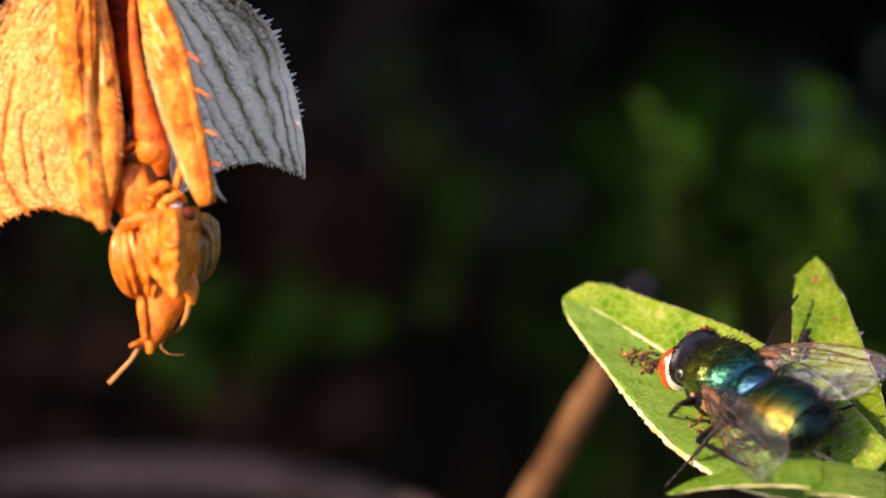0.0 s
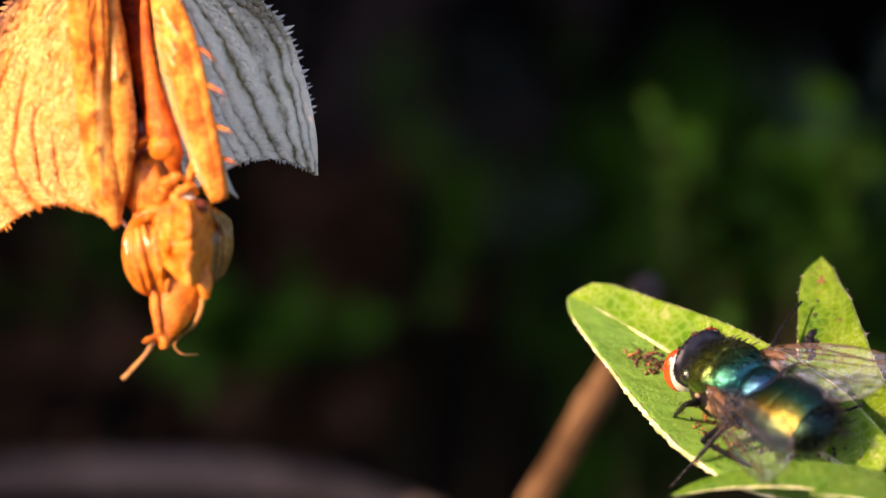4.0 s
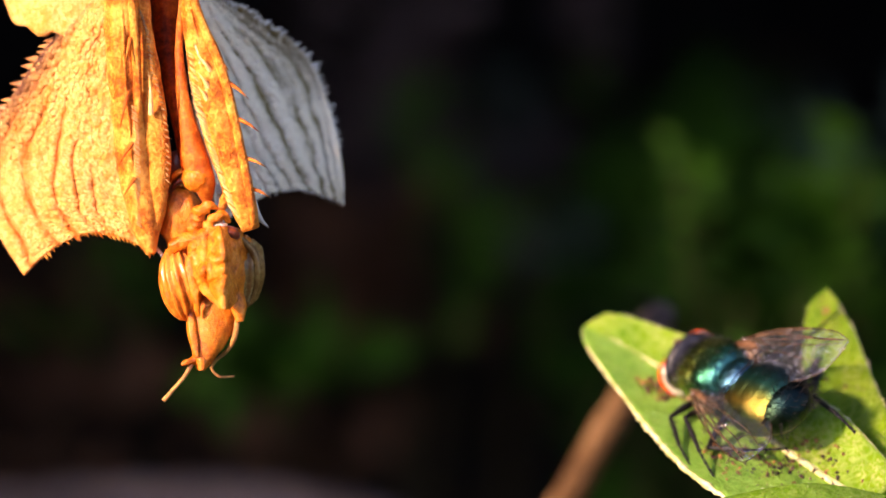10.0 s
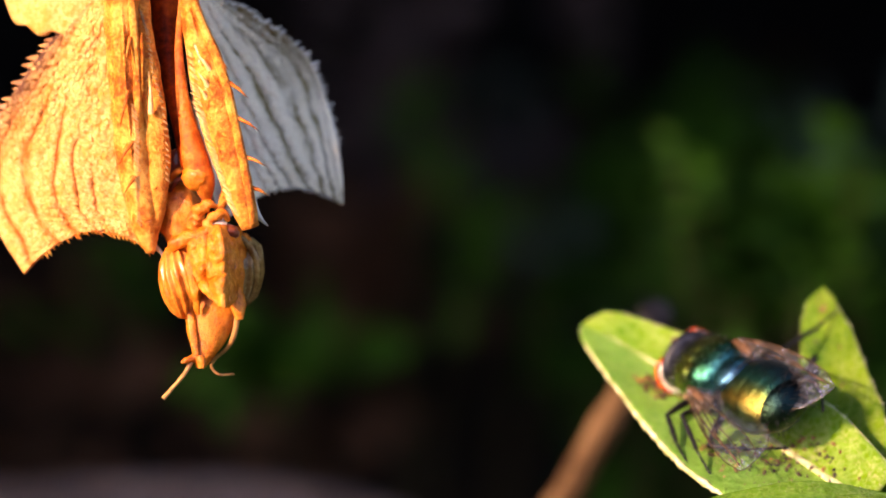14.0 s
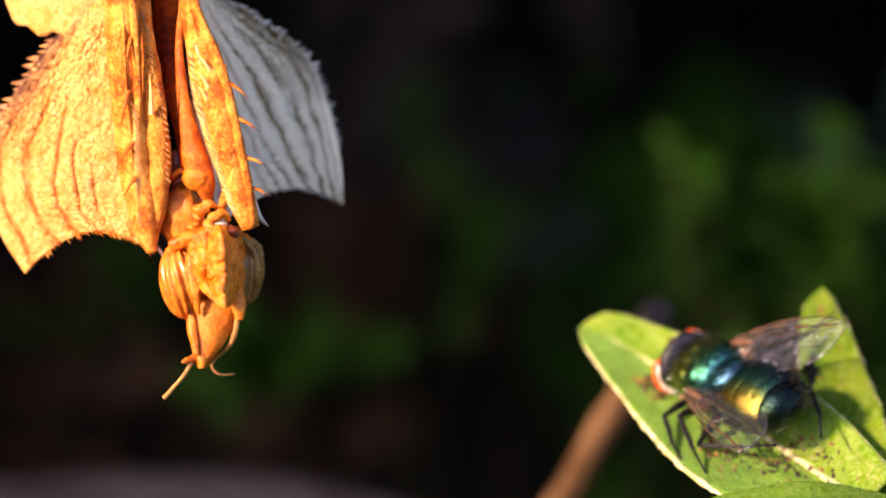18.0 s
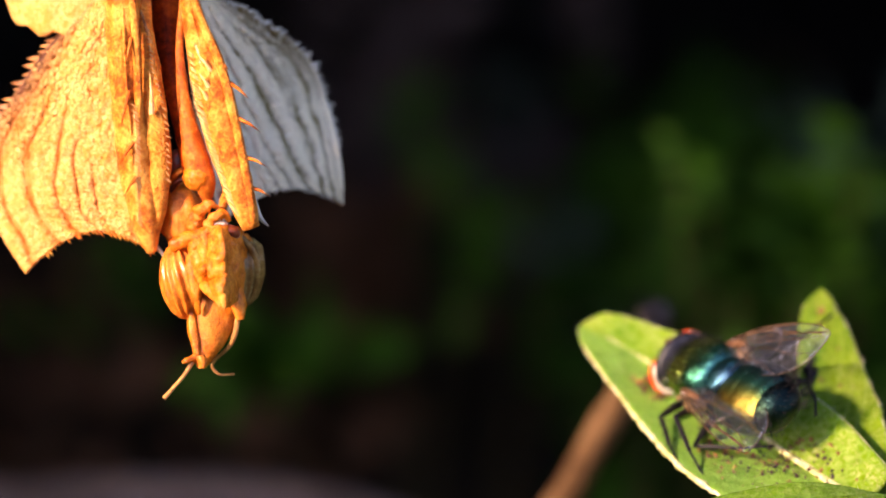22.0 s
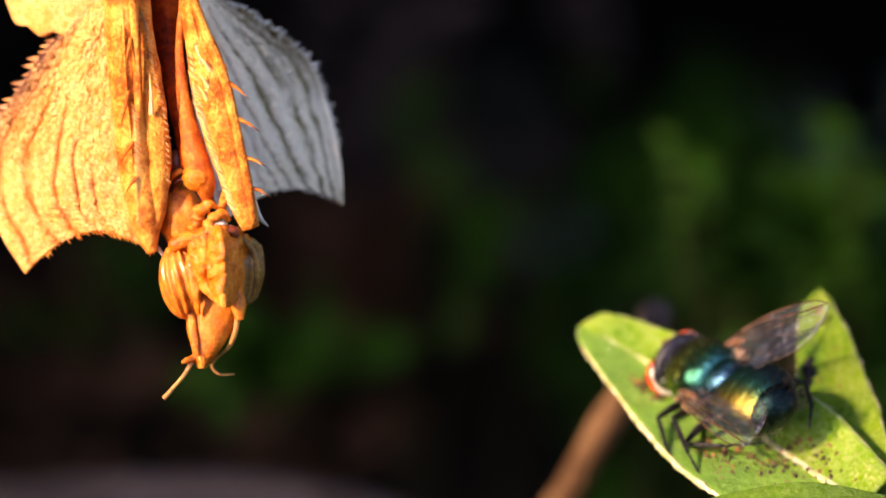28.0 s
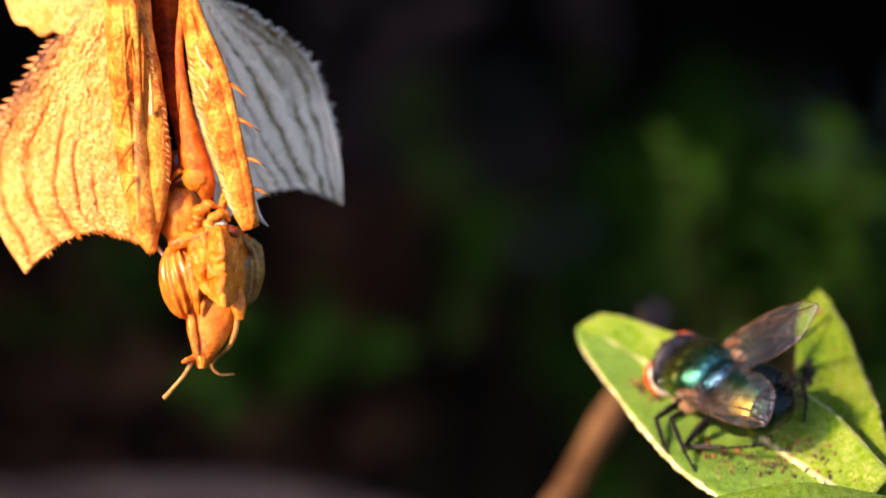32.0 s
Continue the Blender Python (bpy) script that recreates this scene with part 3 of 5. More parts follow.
def build_shade_hedge():
    """An unseen hedge, added so that its shade lies on everything behind the subject."""
    foot = Vector((-0.62, 1.6, 0.0))
    ob = thing("hedge", Matrix.Translation(foot), "tall dense green hedge, unseen, added to shade the bed", "hedge")
    bm = bmesh.new()
    for i in range(13500):
        p = Vector((rng.gauss(0, 0.07), rng.uniform(-1.82, 2.6), rng.uniform(0.02, 2.6)))
        if i % 3 == 0:      # extra leaves so that no sun leaks past the near end
            p = Vector((rng.gauss(0, 0.02), rng.uniform(-1.91, -1.6), rng.uniform(0.1, 1.4)))
        p.y += 0.05 * noise.noise(p * 3)
        way = Vector((rng.uniform(-1, 1), rng.uniform(-1, 1), rng.uniform(-0.8, 0.6))).normalized()
        side = way.orthogonal().normalized()
        side = (side * math.cos(rng.uniform(0, 6)) + way.cross(side) * math.sin(rng.uniform(0, 6))).normalized()
        k = 0.55 if p.y < -1.6 else 1.0
        leaf_card(bm, p, way, side, k * rng.uniform(0.07, 0.13), k * rng.uniform(0.05, 0.09), 0.15)
    part("foliage", bm, SHADE_GREENERY, ob, kind="stuff")
    for k in range(12):
        bm = bmesh.new()
        y = -1.72 + k * 0.37
        tube(bm, [(0, y, -0.02), (rng.uniform(-0.05, 0.05), y + 0.05, 1.2), (rng.uniform(-0.08, 0.08), y - 0.04, 2.5)], [0.018, 0.012, 0.004], 10, 8, rough=0.2, freq=20)
        part("stem", bm, BARK, ob)


def build_sky_block_hedge():
    """An unseen clipped hedge, added behind the eye to hold back low sky light."""
    foot = Vector((0.2, -1.7, 0.0))
    ob = thing("hedge", Matrix.Translation(foot), "unseen clipped green hedge added to cut the low sky light", "hedge")
    bm = bmesh.new()
    for i in range(2600):
        p = Vector((rng.uniform(-0.9, 1.2), rng.gauss(0, 0.10), rng.uniform(0.02, 1.15)))
        way = Vector((rng.uniform(-1, 1), rng.uniform(-1, 1), rng.uniform(-0.8, 0.6))).normalized()
        side = way.orthogonal().normalized()
        leaf_card(bm, p, way, side, rng.uniform(0.08, 0.14), rng.uniform(0.06, 0.10), 0.15)
    part("foliage", bm, SHADE_GREENERY, ob, kind="stuff")
    for k in range(6):
        bm = bmesh.new()
        x = -0.75 + k * 0.36
        tube(bm, [(x, 0, -0.02), (x + 0.04, rng.uniform(-0.05, 0.05), 0.6), (x - 0.03, 0, 1.1)], [0.016, 0.011, 0.004], 10, 8, rough=0.2, freq=20)
        part("stem", bm, BARK, ob)


def build_shade_canopy():
    """Overhanging branches, added above and beyond the bed to keep the sky off it."""
    foot = Vector((0.55, 1.9, 0.0))
    ob = thing("added_shade_bush", Matrix.Translation(foot), "broad dark green bush added over the bed to block the sky", "bush")
    bm = bmesh.new()
    for k in range(9000):
        if k % 3:       # the roof of twigs, rising towards the eye
            y = rng.uniform(-1.84, 0.9)
            p = Vector((rng.uniform(-1.6, 0.9), y, 0.45 + 0.09 * (y + 1.8) + abs(rng.gauss(0, 0.05))))
            p.z += 0.45 * max(0.0, rng.random() ** 2 * (0.3 + noise.noise(p * 1.7)))
            if math.hypot((p.x + 0.35) / 1.3, (p.y + 0.5) / 1.45) > 1.0 + 0.2 * noise.noise(p * 2.3) and y > -1.5:
                continue
        else:           # the back
            p = Vector((rng.uniform(-1.6, 1.0), 0.55 + rng.gauss(0, 0.10), rng.uniform(0.0, 0.8)))
            if k % 2:
                p = Vector((0.0 + rng.gauss(0, 0.06), rng.uniform(-1.1, 0.5), rng.uniform(0.0, 0.8)))
        way = Vector((rng.uniform(-1, 1), rng.uniform(-1, 1), rng.uniform(-0.6, 0.3))).normalized()
        side = way.orthogonal().normalized()
        side = (side * math.cos(rng.uniform(0, 6)) + way.cross(side) * math.sin(rng.uniform(0, 6))).normalized()
        leaf_card(bm, p, way, side, rng.uniform(0.07, 0.13), rng.uniform(0.05, 0.09), 0.15)
    part("foliage", bm, SHADE_GREENERY, ob, kind="stuff")
    for k in range(10):
        bm = bmesh.new()
        x = -1.5 + 0.26 * k
        tube(bm, [(x * 0.15, 0.5, -0.02), (x * 0.6, 0.5, 0.35), (x, 0.2, 0.64), (x, -0.7, 0.58), (x * 1.02, -1.7, 0.50)], [0.016, 0.012, 0.008, 0.005, 0.002], 24, 8, rough=0.2, freq=20)
        part("stem", bm, BARK_SHADED, ob)


def build_twigs():
    """The dry forked stem behind the leaf, out of focus."""
    foot = spot(640, 900, 75)
    foot = Vector((foot.x, foot.y, 0))
    ob = thing("dry_stem", Matrix.Translation(foot), "dry red-brown forked stem behind the green leaf", "twig")
    low = Vector((0, 0, -0.005))

    def q(u, v, d):
        return spot(u, v, d) - foot
    bm = bmesh.new()
    tube(bm, [low, q(740, 2600, 70), q(810, 1700, 68), q(870, 1280, 64), q(913, 1060, 60), q(1012, 870, 52), q(1087, 740, 47), q(1138, 640, 43), q(1167, 580, 40)],
         [0.0022, 0.0020, 0.0018, 0.0016, 0.00125, 0.00115, 0.0011, 0.00105], 48, 10, rough=0.25, freq=300)
    part("shoot", bm, BARK, ob)
    bm = bmesh.new()
    blob(bm, q(1165, 564, 40), (0.0012, 0.0011, 0.0012), shape=lambda n: 1 + 0.2 * noise.noise(n * 2))
    part("bud", bm, BUD_SHADED, ob, "mauve-grey bud with shade put into its colour")
    bm = bmesh.new()
    tube(bm, [q(914, 1052, 60), q(830, 985, 100), q(700, 932, 135), q(560, 900, 150), q(400, 884, 155), q(200, 886, 160), q(0, 894, 165), q(-300, 910, 175)],
         [0.0014, 0.0018, 0.0018, 0.0020, 0.0020, 0.0018, 0.0012], 30, 10, rough=0.25, freq=300)
    part("side_branch", bm, BARK_GREY, ob, "mauve-grey bare side branch")


# ---- the plant with the leaf ----
LEAN_X, LEAN_Z, LEAN_Y = -0.20, 0.75, 0.63     # the leaf's face looks up and towards the eye
LEAF_MID, LEAF_DEPTH = (1200, 690), 12.0


def on_leaf(u, v, lift=0.0):
    """A place on the plane of the broad leaf, lift in millimetres off it."""
    dx, dz = (u - LEAF_MID[0]) / 30.0, (LEAF_MID[1] - v) / 30.0
    d = (LEAN_X * dx + LEAN_Z * dz) / LEAN_Y
    return at(u, v, d + LEAF_DEPTH) + Vector((LEAN_X, -LEAN_Y, LEAN_Z)) * lift / 1000.0


PLANT_FOOT = Vector((0.040, 0.03, 0.0))
PLANT_HOME = Matrix.Translation(PLANT_FOOT) @ BASE.to_3x3().to_4x4()
PLANT_IN = PLANT_HOME.inverted() @ BASE
NODE = at(1560, 900, 4.0)


def build_plant():
    ob = thing("leafy_plant", PLANT_HOME, "young green plant with glossy pointed leaves carrying a fly", "plant")

    def blade(name, spine, lower, upper, arch, mat, rib_r, label, nu=64, nv=24, hairs=0, wave=0.0, fold=0.0):
        """spine: places from tip to base; upper and lower: half widths along it, in plan units across the view."""
        path = catmull(spine, 60)

        def side_way(s):
            k = s * 59
            i = min(int(k), 58)
            c = path[i].lerp(path[i + 1], k - i)
            tan = (path[min(i + 2, 59)] - path[max(i - 1, 0)]).normalized()
            return c, tan
        face = Vector((LEAN_X, -LEAN_Y, LEAN_Z)).normalized() if name == "broad_leaf" else Vector(arch[1]).normalized()

        def place(s, t):
            c, tan = side_way(s)
            across = tan.cross(face).normalized()
            k = 2 * t - 1
            half = along(lower if k > 0 else upper, s) * UNIT * 1.012 * min(1.0, math.sqrt(s / 0.065 + 0.003))
            ruffle = wave * UNIT * math.sin(s * 17 + (2 if k > 0 else 0)) * abs(k) ** 2
            edge = 1 + 0.025 * noise.noise(Vector((s * 30, k * 2, 1.7))) * (abs(k) > 0.9)
            return PLANT_IN @ (c + across * half * k * edge + face * (arch[0] * UNIT * (abs(k) ** 1.6) * (half / UNIT / 100.0) + fold * half * (math.sqrt(k * k + 0.012) - 0.11) + ruffle))
        bm = bmesh.new()
        sheet(bm, place, nu, nv, 0.00022)
        leaf = part(name, bm, mat, ob, label)
        bm = bmesh.new()
        tube(bm, [place(s, 0.5) + (PLANT_IN.to_3x3() @ face) * 0.00006 for s in (0.015, 0.15, 0.3, 0.45, 0.6, 0.75, 0.9, 1.0)], [rib_r * 0.35, rib_r * 0.6, rib_r, rib_r * 1.2, rib_r * 1.4], 30, 8, 0.55, face, 0.25, 2500)
        part("midrib", bm, RIB, leaf, "pale raised midrib")
        bm = bmesh.new()
        for t in (0.0, 1.0):
            tube(bm, [place(s, t) for s in [0.02 + 0.96 * i / 11 for i in range(12)]], [x * (1.0 if name == "broad_leaf" else 0.45) * (1.2 if t else 0.45) for x in (0.00004, 0.00008, 0.00014, 0.00015, 0.0001)], 90, 6, 1.0, (0, 1, 0), 1.1, 4200)
        part("leaf_margin", bm, RIB, leaf, "pale thickened leaf margin")
        if hairs:
            bm = bmesh.new()
            r = random.Random(hairs)
            for _ in range(hairs):
                s, t = r.uniform(0.03, 0.9), r.choice((0.0, 1.0))
                p = place(s, t)
                out = (p - place(s, 0.5)).normalized() + Vector((r.uniform(-0.6, 0.6), r.uniform(-0.6, 0.6), r.uniform(-0.6, 0.6)))
                spike(bm, p, p + out * r.uniform(0.00006, 0.00024), 0.000022, 4)
            part("fringe_hairs", bm, HAIR, leaf, "short pale hairs on the margin", "stuff")
        return leaf, place

    def drooped(u, v):
        k = max(0.0, (1280 - u) / 245.0)
        return at(u, v, on_leaf(u, v).y * 1000.0 - 2.2 * k ** 1.4)
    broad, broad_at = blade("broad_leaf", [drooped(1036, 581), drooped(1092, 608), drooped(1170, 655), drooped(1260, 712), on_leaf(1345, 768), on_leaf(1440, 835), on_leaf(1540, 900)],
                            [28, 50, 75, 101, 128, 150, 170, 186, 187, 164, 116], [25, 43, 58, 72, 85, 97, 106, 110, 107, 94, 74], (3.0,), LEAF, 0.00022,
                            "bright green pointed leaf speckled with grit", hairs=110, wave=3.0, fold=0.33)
    r = random.Random(21)
    off = (PLANT_IN.to_3x3() @ Vector((LEAN_X, -LEAN_Y, LEAN_Z)).normalized()) * 0.00003
    for k in range(11):
        for side in (-1, 1):
            s = 0.09 + 0.08 * k + r.uniform(-0.02, 0.02)
            reach = r.uniform(0.14, 0.2)
            wig = [r.uniform(-0.012, 0.012) for _ in range(6)]
            pts = [broad_at(max(0.02, s - reach * f ** 1.3 + wig[i]), 0.5 + side * 0.44 * f) + off for i, f in enumerate((0.0, 0.2, 0.4, 0.6, 0.8, 1.0))]
            bm = bmesh.new()
            tube(bm, pts, [0.00007, 0.000055, 0.00004, 0.00002], 20, 6, 0.6, (LEAN_X, -LEAN_Y, LEAN_Z), 0.3, 3000)
            part("side_vein", bm, LEAF_VEIN, broad)
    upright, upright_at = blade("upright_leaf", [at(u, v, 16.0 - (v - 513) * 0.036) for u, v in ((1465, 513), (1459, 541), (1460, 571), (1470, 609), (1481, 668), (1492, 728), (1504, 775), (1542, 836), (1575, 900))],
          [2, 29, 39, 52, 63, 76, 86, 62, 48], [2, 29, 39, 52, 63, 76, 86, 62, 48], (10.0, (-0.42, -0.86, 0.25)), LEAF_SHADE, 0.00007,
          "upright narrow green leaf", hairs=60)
    bm = bmesh.new()
    axil = [upright_at(0.70 + 0.29 * i / 8, 0.0) for i in range(9)]
    axil_other = [upright_at(0.70 + 0.29 * i / 8, 1.0) for i in range(9)]
    axil = axil if axil[0].x < axil_other[0].x else axil_other
    tube(bm, axil, [0.00008, 0.00028, 0.00036, 0.0003, 0.0002], 40, 8, 0.6, (0, 1, 0), 0.5, 2200)
    r = random.Random(33)
    for p in catmull(axil, 70):
        spike(bm, p, p + Vector((r.uniform(-1, 0.4), r.uniform(-0.8, 0.2), r.uniform(-0.5, 0.9))).normalized() * r.uniform(0.0003, 0.0008), 0.00003, 4)
    part("downy_seam", bm, RIB, upright, "pale downy seam where the leaves meet")
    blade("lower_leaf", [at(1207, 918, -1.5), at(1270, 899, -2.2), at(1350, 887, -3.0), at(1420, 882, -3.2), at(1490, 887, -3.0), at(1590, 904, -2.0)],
          [3, 9, 15, 21, 26, 28, 24], [3, 12, 18, 24, 28, 28, 24], (-5.0, (0.0, -0.78, 0.62)), LEAF_SHADE_LOW, 0.00006, "low narrow green leaf in front of the stem", hairs=30)
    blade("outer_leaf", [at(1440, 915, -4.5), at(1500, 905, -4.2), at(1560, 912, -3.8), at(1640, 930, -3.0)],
          [1, 22, 34, 36, 24], [1, 22, 34, 36, 24], (6.0, (0.1, -0.55, 0.83)), LEAF_SHADE_LOW, 0.00006, "short green leaf by the stem", 20, 12)
    bm = bmesh.new()
    tube(bm, [PLANT_IN @ at(1500, 872, 4.8), PLANT_IN @ NODE, PLANT_IN @ at(1640, 1200, 6.0), PLANT_IN @ at(1700, 3500, 11.0), PLANT_HOME.to_3x3().inverted() @ Vector((0, 0, -0.01))],
         [0.0005, 0.0009, 0.0011, 0.0014, 0.0018], 26, 10, rough=0.15, freq=400)
    part("stem", bm, STEM_GREEN, ob)
    # grit and droppings on the blade
    lit = bmesh.new()
    lit.from_mesh(broad.data)
    blade_tree = BVHTree.FromBMesh(lit)
    lit.free()
    r = random.Random(11)
    normal = PLANT_IN.to_3x3() @ Vector((LEAN_X, -LEAN_Y, LEAN_Z)).normalized()
    bm = bmesh.new()

    def grain(u, v, size):
        if u < 1076 + (v - 640) * 0.88:
            return
        c = blade_tree.ray_cast(PLANT_IN @ on_leaf(u, v, 6.0), -normal)[0]
        if c is None:
            return
        blob(bm, c + normal * size * 0.3, (size, size * r.uniform(0.35, 0.9), size * 0.5), (r.uniform(0, 180), r.uniform(0, 180), r.uniform(0, 180)), 9, 6, lambda n: 1 + 0.7 * noise.noise(n * 2.2 + c * 9000))
    for _ in range(130):
        grain(r.gauss(1172, 20), r.gauss(706, 13), r.uniform(0.00004, 0.0002))
    for u, v, k in ((1186, 716, 0.00032), (1196, 704, 0.00024), (1176, 726, 0.00022), (1200, 714, 0.0002)):
        grain(u, v, k)
    for _ in range(260):
        grain(r.gauss(1325, 60), r.gauss(835, 26), 0.00004 + 0.00016 * r.random() ** 2)
    for _ in range(50):
        x = r.random()
        grain(1380 + 130 * x + r.gauss(0, 22), 790 + 70 * x + r.gauss(0, 22), r.uniform(0.00006, 0.0002))
    part("grit", bm, GRIT, broad, "brown grit and droppings strewn on the blade", "stuff")
    bm = bmesh.new()
    for s, t, size in ((0.16, 0.40, 0.00022), (0.19, 0.46, 0.00028), (0.2, 0.36, 0.00018), (0.08, 0.62, 0.00016), (0.12, 0.66, 0.00013), (0.3, 0.6, 0.00016),
                       (0.36, 0.7, 0.0002), (0.42, 0.3, 0.00016), (0.5, 0.66, 0.0002), (0.55, 0.4, 0.00015), (0.62, 0.7, 0.00018), (0.25, 0.52, 0.00012)):
        c = upright_at(s, t) + Vector((0, -0.0002, 0))
        size *= 0.75
        blob(bm, c, (size, size * 0.7, size * 0.8), (r.uniform(0, 180), 0, 0), 8, 6, lambda n: 1 + 0.4 * noise.noise(n * 2.5 + c * 5000))
    part("grit", bm, GRIT, upright, "brown grit on the upright leaf", "stuff")
    lit = bmesh.new()
    lit.from_mesh(upright.data)
    upright_tree = BVHTree.FromBMesh(lit)
    lit.free()
    bm = bmesh.new()
    for u, v, size in ((1446, 648, 0.00030), (1443, 660, 0.00034), (1448, 670, 0.00036), (1446, 684, 0.00028), (1438, 652, 0.00016), (1455, 660, 0.00018), (1441, 674, 0.0002), (1452, 640, 0.00014)):
        start = PLANT_IN @ at(u, v, -4.0)
        hit = upright_tree.ray_cast(start, (PLANT_IN @ at(u, v, 20.0) - start).normalized())[0]
        if hit is not None:
            blob(bm, hit, (size, size * 0.5, size * 1.3), (r.uniform(-20, 20), 0, 0), 12, 8, lambda n: 1 + 0.6 * noise.noise(n * 2.2 + hit * 5000))
    part("smudge", bm, FLY_BLACK, upright, "black crumbly smudge on the blade")
    return ob


# ---- the mantis ----
HANG = at(285, -330, 3.0)


def build_mantis():
    ob = thing("mantis", BASE @ Matrix.Translation(HANG), "orange leaf-like mantis hanging head down from a branch", "mantis")

    def m(u, v, d=0.0):
        return at(u, v, d) - HANG

    def limb(name, pts, radii, mat, label="", n=30, seg=14, flat=1.0, parent=None, rough=0.15, freq=1200, keel=0.0):
        bm = bmesh.new()
        tube(bm, [m(*p) for p in pts], [r * UNIT for r in radii], n, seg, flat, (0, 1, 0), rough, freq, keel)
        return part(name, bm, mat, parent or ob, label)

    # shield lobes: inner and outer edge as curves, lower edge scooped out between them
    def lobe(name, inner, outer, scoop, bulge, mat, label, grooves, width, knobs, lean, nu=190, nv=120):
        ci, co = catmull([m(*p) for p in inner], 81), catmull([m(*p) for p in outer], 81)

        def marks(s, t):
            """Groove and cell border at a place of the blade, each 0 to 1."""
            wob = 0.075 * noise.noise(Vector((s * 3.2, t * 3.0, bulge))) + 0.030 * noise.noise(Vector((s * 11, t * 8, bulge + 4))) + 0.014 * noise.noise(Vector((s * 40, t * 30, 1)))
            groove = max(math.exp(-((t + wob - g - lean * (1.08 - g) * (s - 0.72)) / (width * w)) ** 2) * min(1.0, max(0.0, (s - s0) / 0.12)) for g, s0, w in grooves)
            size = 18.0 + 9.0 * min(1.0, s * 1.2)
            near = noise.voronoi(Vector((s * size * 1.9 + 2 * wob, t * size + 3 * wob, bulge)))[0]
            cell = max(0.0, 1.0 - 3.4 * (near[1] - near[0]))
            rim = min(1.0, max(0.0, (t - 0.45) / 0.4)) * min(1.0, max(0.0, (0.62 - s) / 0.3))
            return groove, cell * (0.30 + 0.70 * rim), rim, near[0]

        def place(s, t):
            i = min(int(s * 80), 79)
            f = s * 80 - i
            a, b = ci[i].lerp(ci[i + 1], f), co[i].lerp(co[i + 1], f)
            p = a.lerp(b, t)
            w = math.sin(math.pi * t)
            p.z += scoop * UNIT * (w ** 0.85) * s ** 5
            groove, cell, rim, near = marks(s, t)
            fade = min(1.0, (1 - t) / 0.04, t / 0.04, (1 - s) / 0.03)
            relief = -0.00026 * groove - 0.00026 * cell + 0.00075 * knobs * rim * max(0.0, 0.55 - near) + 0.00014 * noise.noise(Vector((s * 24, t * 20, 7.0))) + 0.0003 * noise.noise(Vector((s * 5, t * 5, 2.0)))
            p.y -= bulge / 1000.0 * w * (0.6 + 0.4 * math.sin(math.pi * s)) + relief * max(0.0, fade)
            return p
        bm = bmesh.new()
        sheet(bm, place, nu, nv, 0.00025)
        extra = bm.loops.layers.uv.new("vein")
        base = bm.loops.layers.uv["UVMap"]
        known = {}
        for f in bm.faces:
            for loop in f.loops:
                key = (round(loop[base].uv.x, 5), round(loop[base].uv.y, 5))
                if key not in known:
                    known[key] = marks(*key)[:2]
                loop[extra].uv = known[key]
        return part(name, bm, mat, ob, label), place

    r = random.Random(3)
    left, left_at = lobe("shield_lobe", [(250, -60, 0.5), (225, 100, 0.6), (238, 250, 0.6), (262, 380, 0.4), (274, 456, 0.0)],
                         [(150, 20, 2.6), (92, 78, 3.0), (30, 165, 3.7), (-22, 260, 4.3), (-22, 360, 4.0), (2, 420, 3.5), (45, 490, 2.8)], 58, 1.4, ORANGE_LOBE,
                         "sunlit orange shield lobe with ridged veins", ((0.86, 0.22, 1.0), (0.70, 0.30, 1.1), (0.54, 0.36, 0.9), (0.40, 0.45, 0.8), (0.27, 0.55, 0.7)), 0.022, 1.0, 0.35)
    right, right_at = lobe("shield_lobe", [(330, -40, 3.0), (330, 80, 3.2), (350, 220, 3.4), (372, 330, 3.2), (392, 402, 3.0)],
                           [(362, -4, 4.2), (442, 26, 5.8), (542, 102, 8.6), (584, 200, 9.2), (604, 290, 8.8), (608, 367, 8.4)], 46, 1.0, PALE_LOBE,
                           "pale grey shield lobe with dark veins", ((0.93, -0.2, 0.9), (0.85, -0.2, 1.3), (0.75, -0.2, 1.4), (0.63, -0.1, 1.5), (0.51, 0.05, 1.1), (0.40, 0.2, 0.9), (0.28, 0.4, 0.7)), 0.019, 0.8, 0.62)

    def teeth(name, place, count, edge, size, mat, parent, s0, s1, downward):
        bm = bmesh.new()
        for k in range(count):
            s = s0 + (s1 - s0) * (k + r.uniform(-0.3, 0.3)) / count
            s = min(max(s, 0.0), 1.0)
            p = place(s, 1.0) if edge == "rim" else place(1.0, s)
            q = place(s, 0.9) if edge == "rim" else place(0.94, s)
            out = (p - q).normalized() + Vector((0, 0, downward))
            out.y *= 0.2
            k2 = size * r.uniform(0.5, 1.2) * UNIT
            spike(bm, q.lerp(p, 0.9), p + out.normalized() * k2, k2 * 0.30, 6)
        part(name, bm, mat, parent, "row of small pointed teeth", "stuff")
    teeth("tooth_rim", left_at, 17, "rim", 24, SCALE_BROWN, left, 0.02, 0.46, 0.1)
    teeth("tooth_edge", left_at, 26, "foot", 12, CUTICLE, left, 0.04, 0.9, -0.6)
    teeth("tooth_rim", right_at, 36, "rim", 17, GREY_SPINE, right, 0.0, 0.75, 0.1)
    teeth("tooth_edge", right_at, 34, "foot", 8, GREY_SPINE, right, 0.05, 0.97, -0.5)
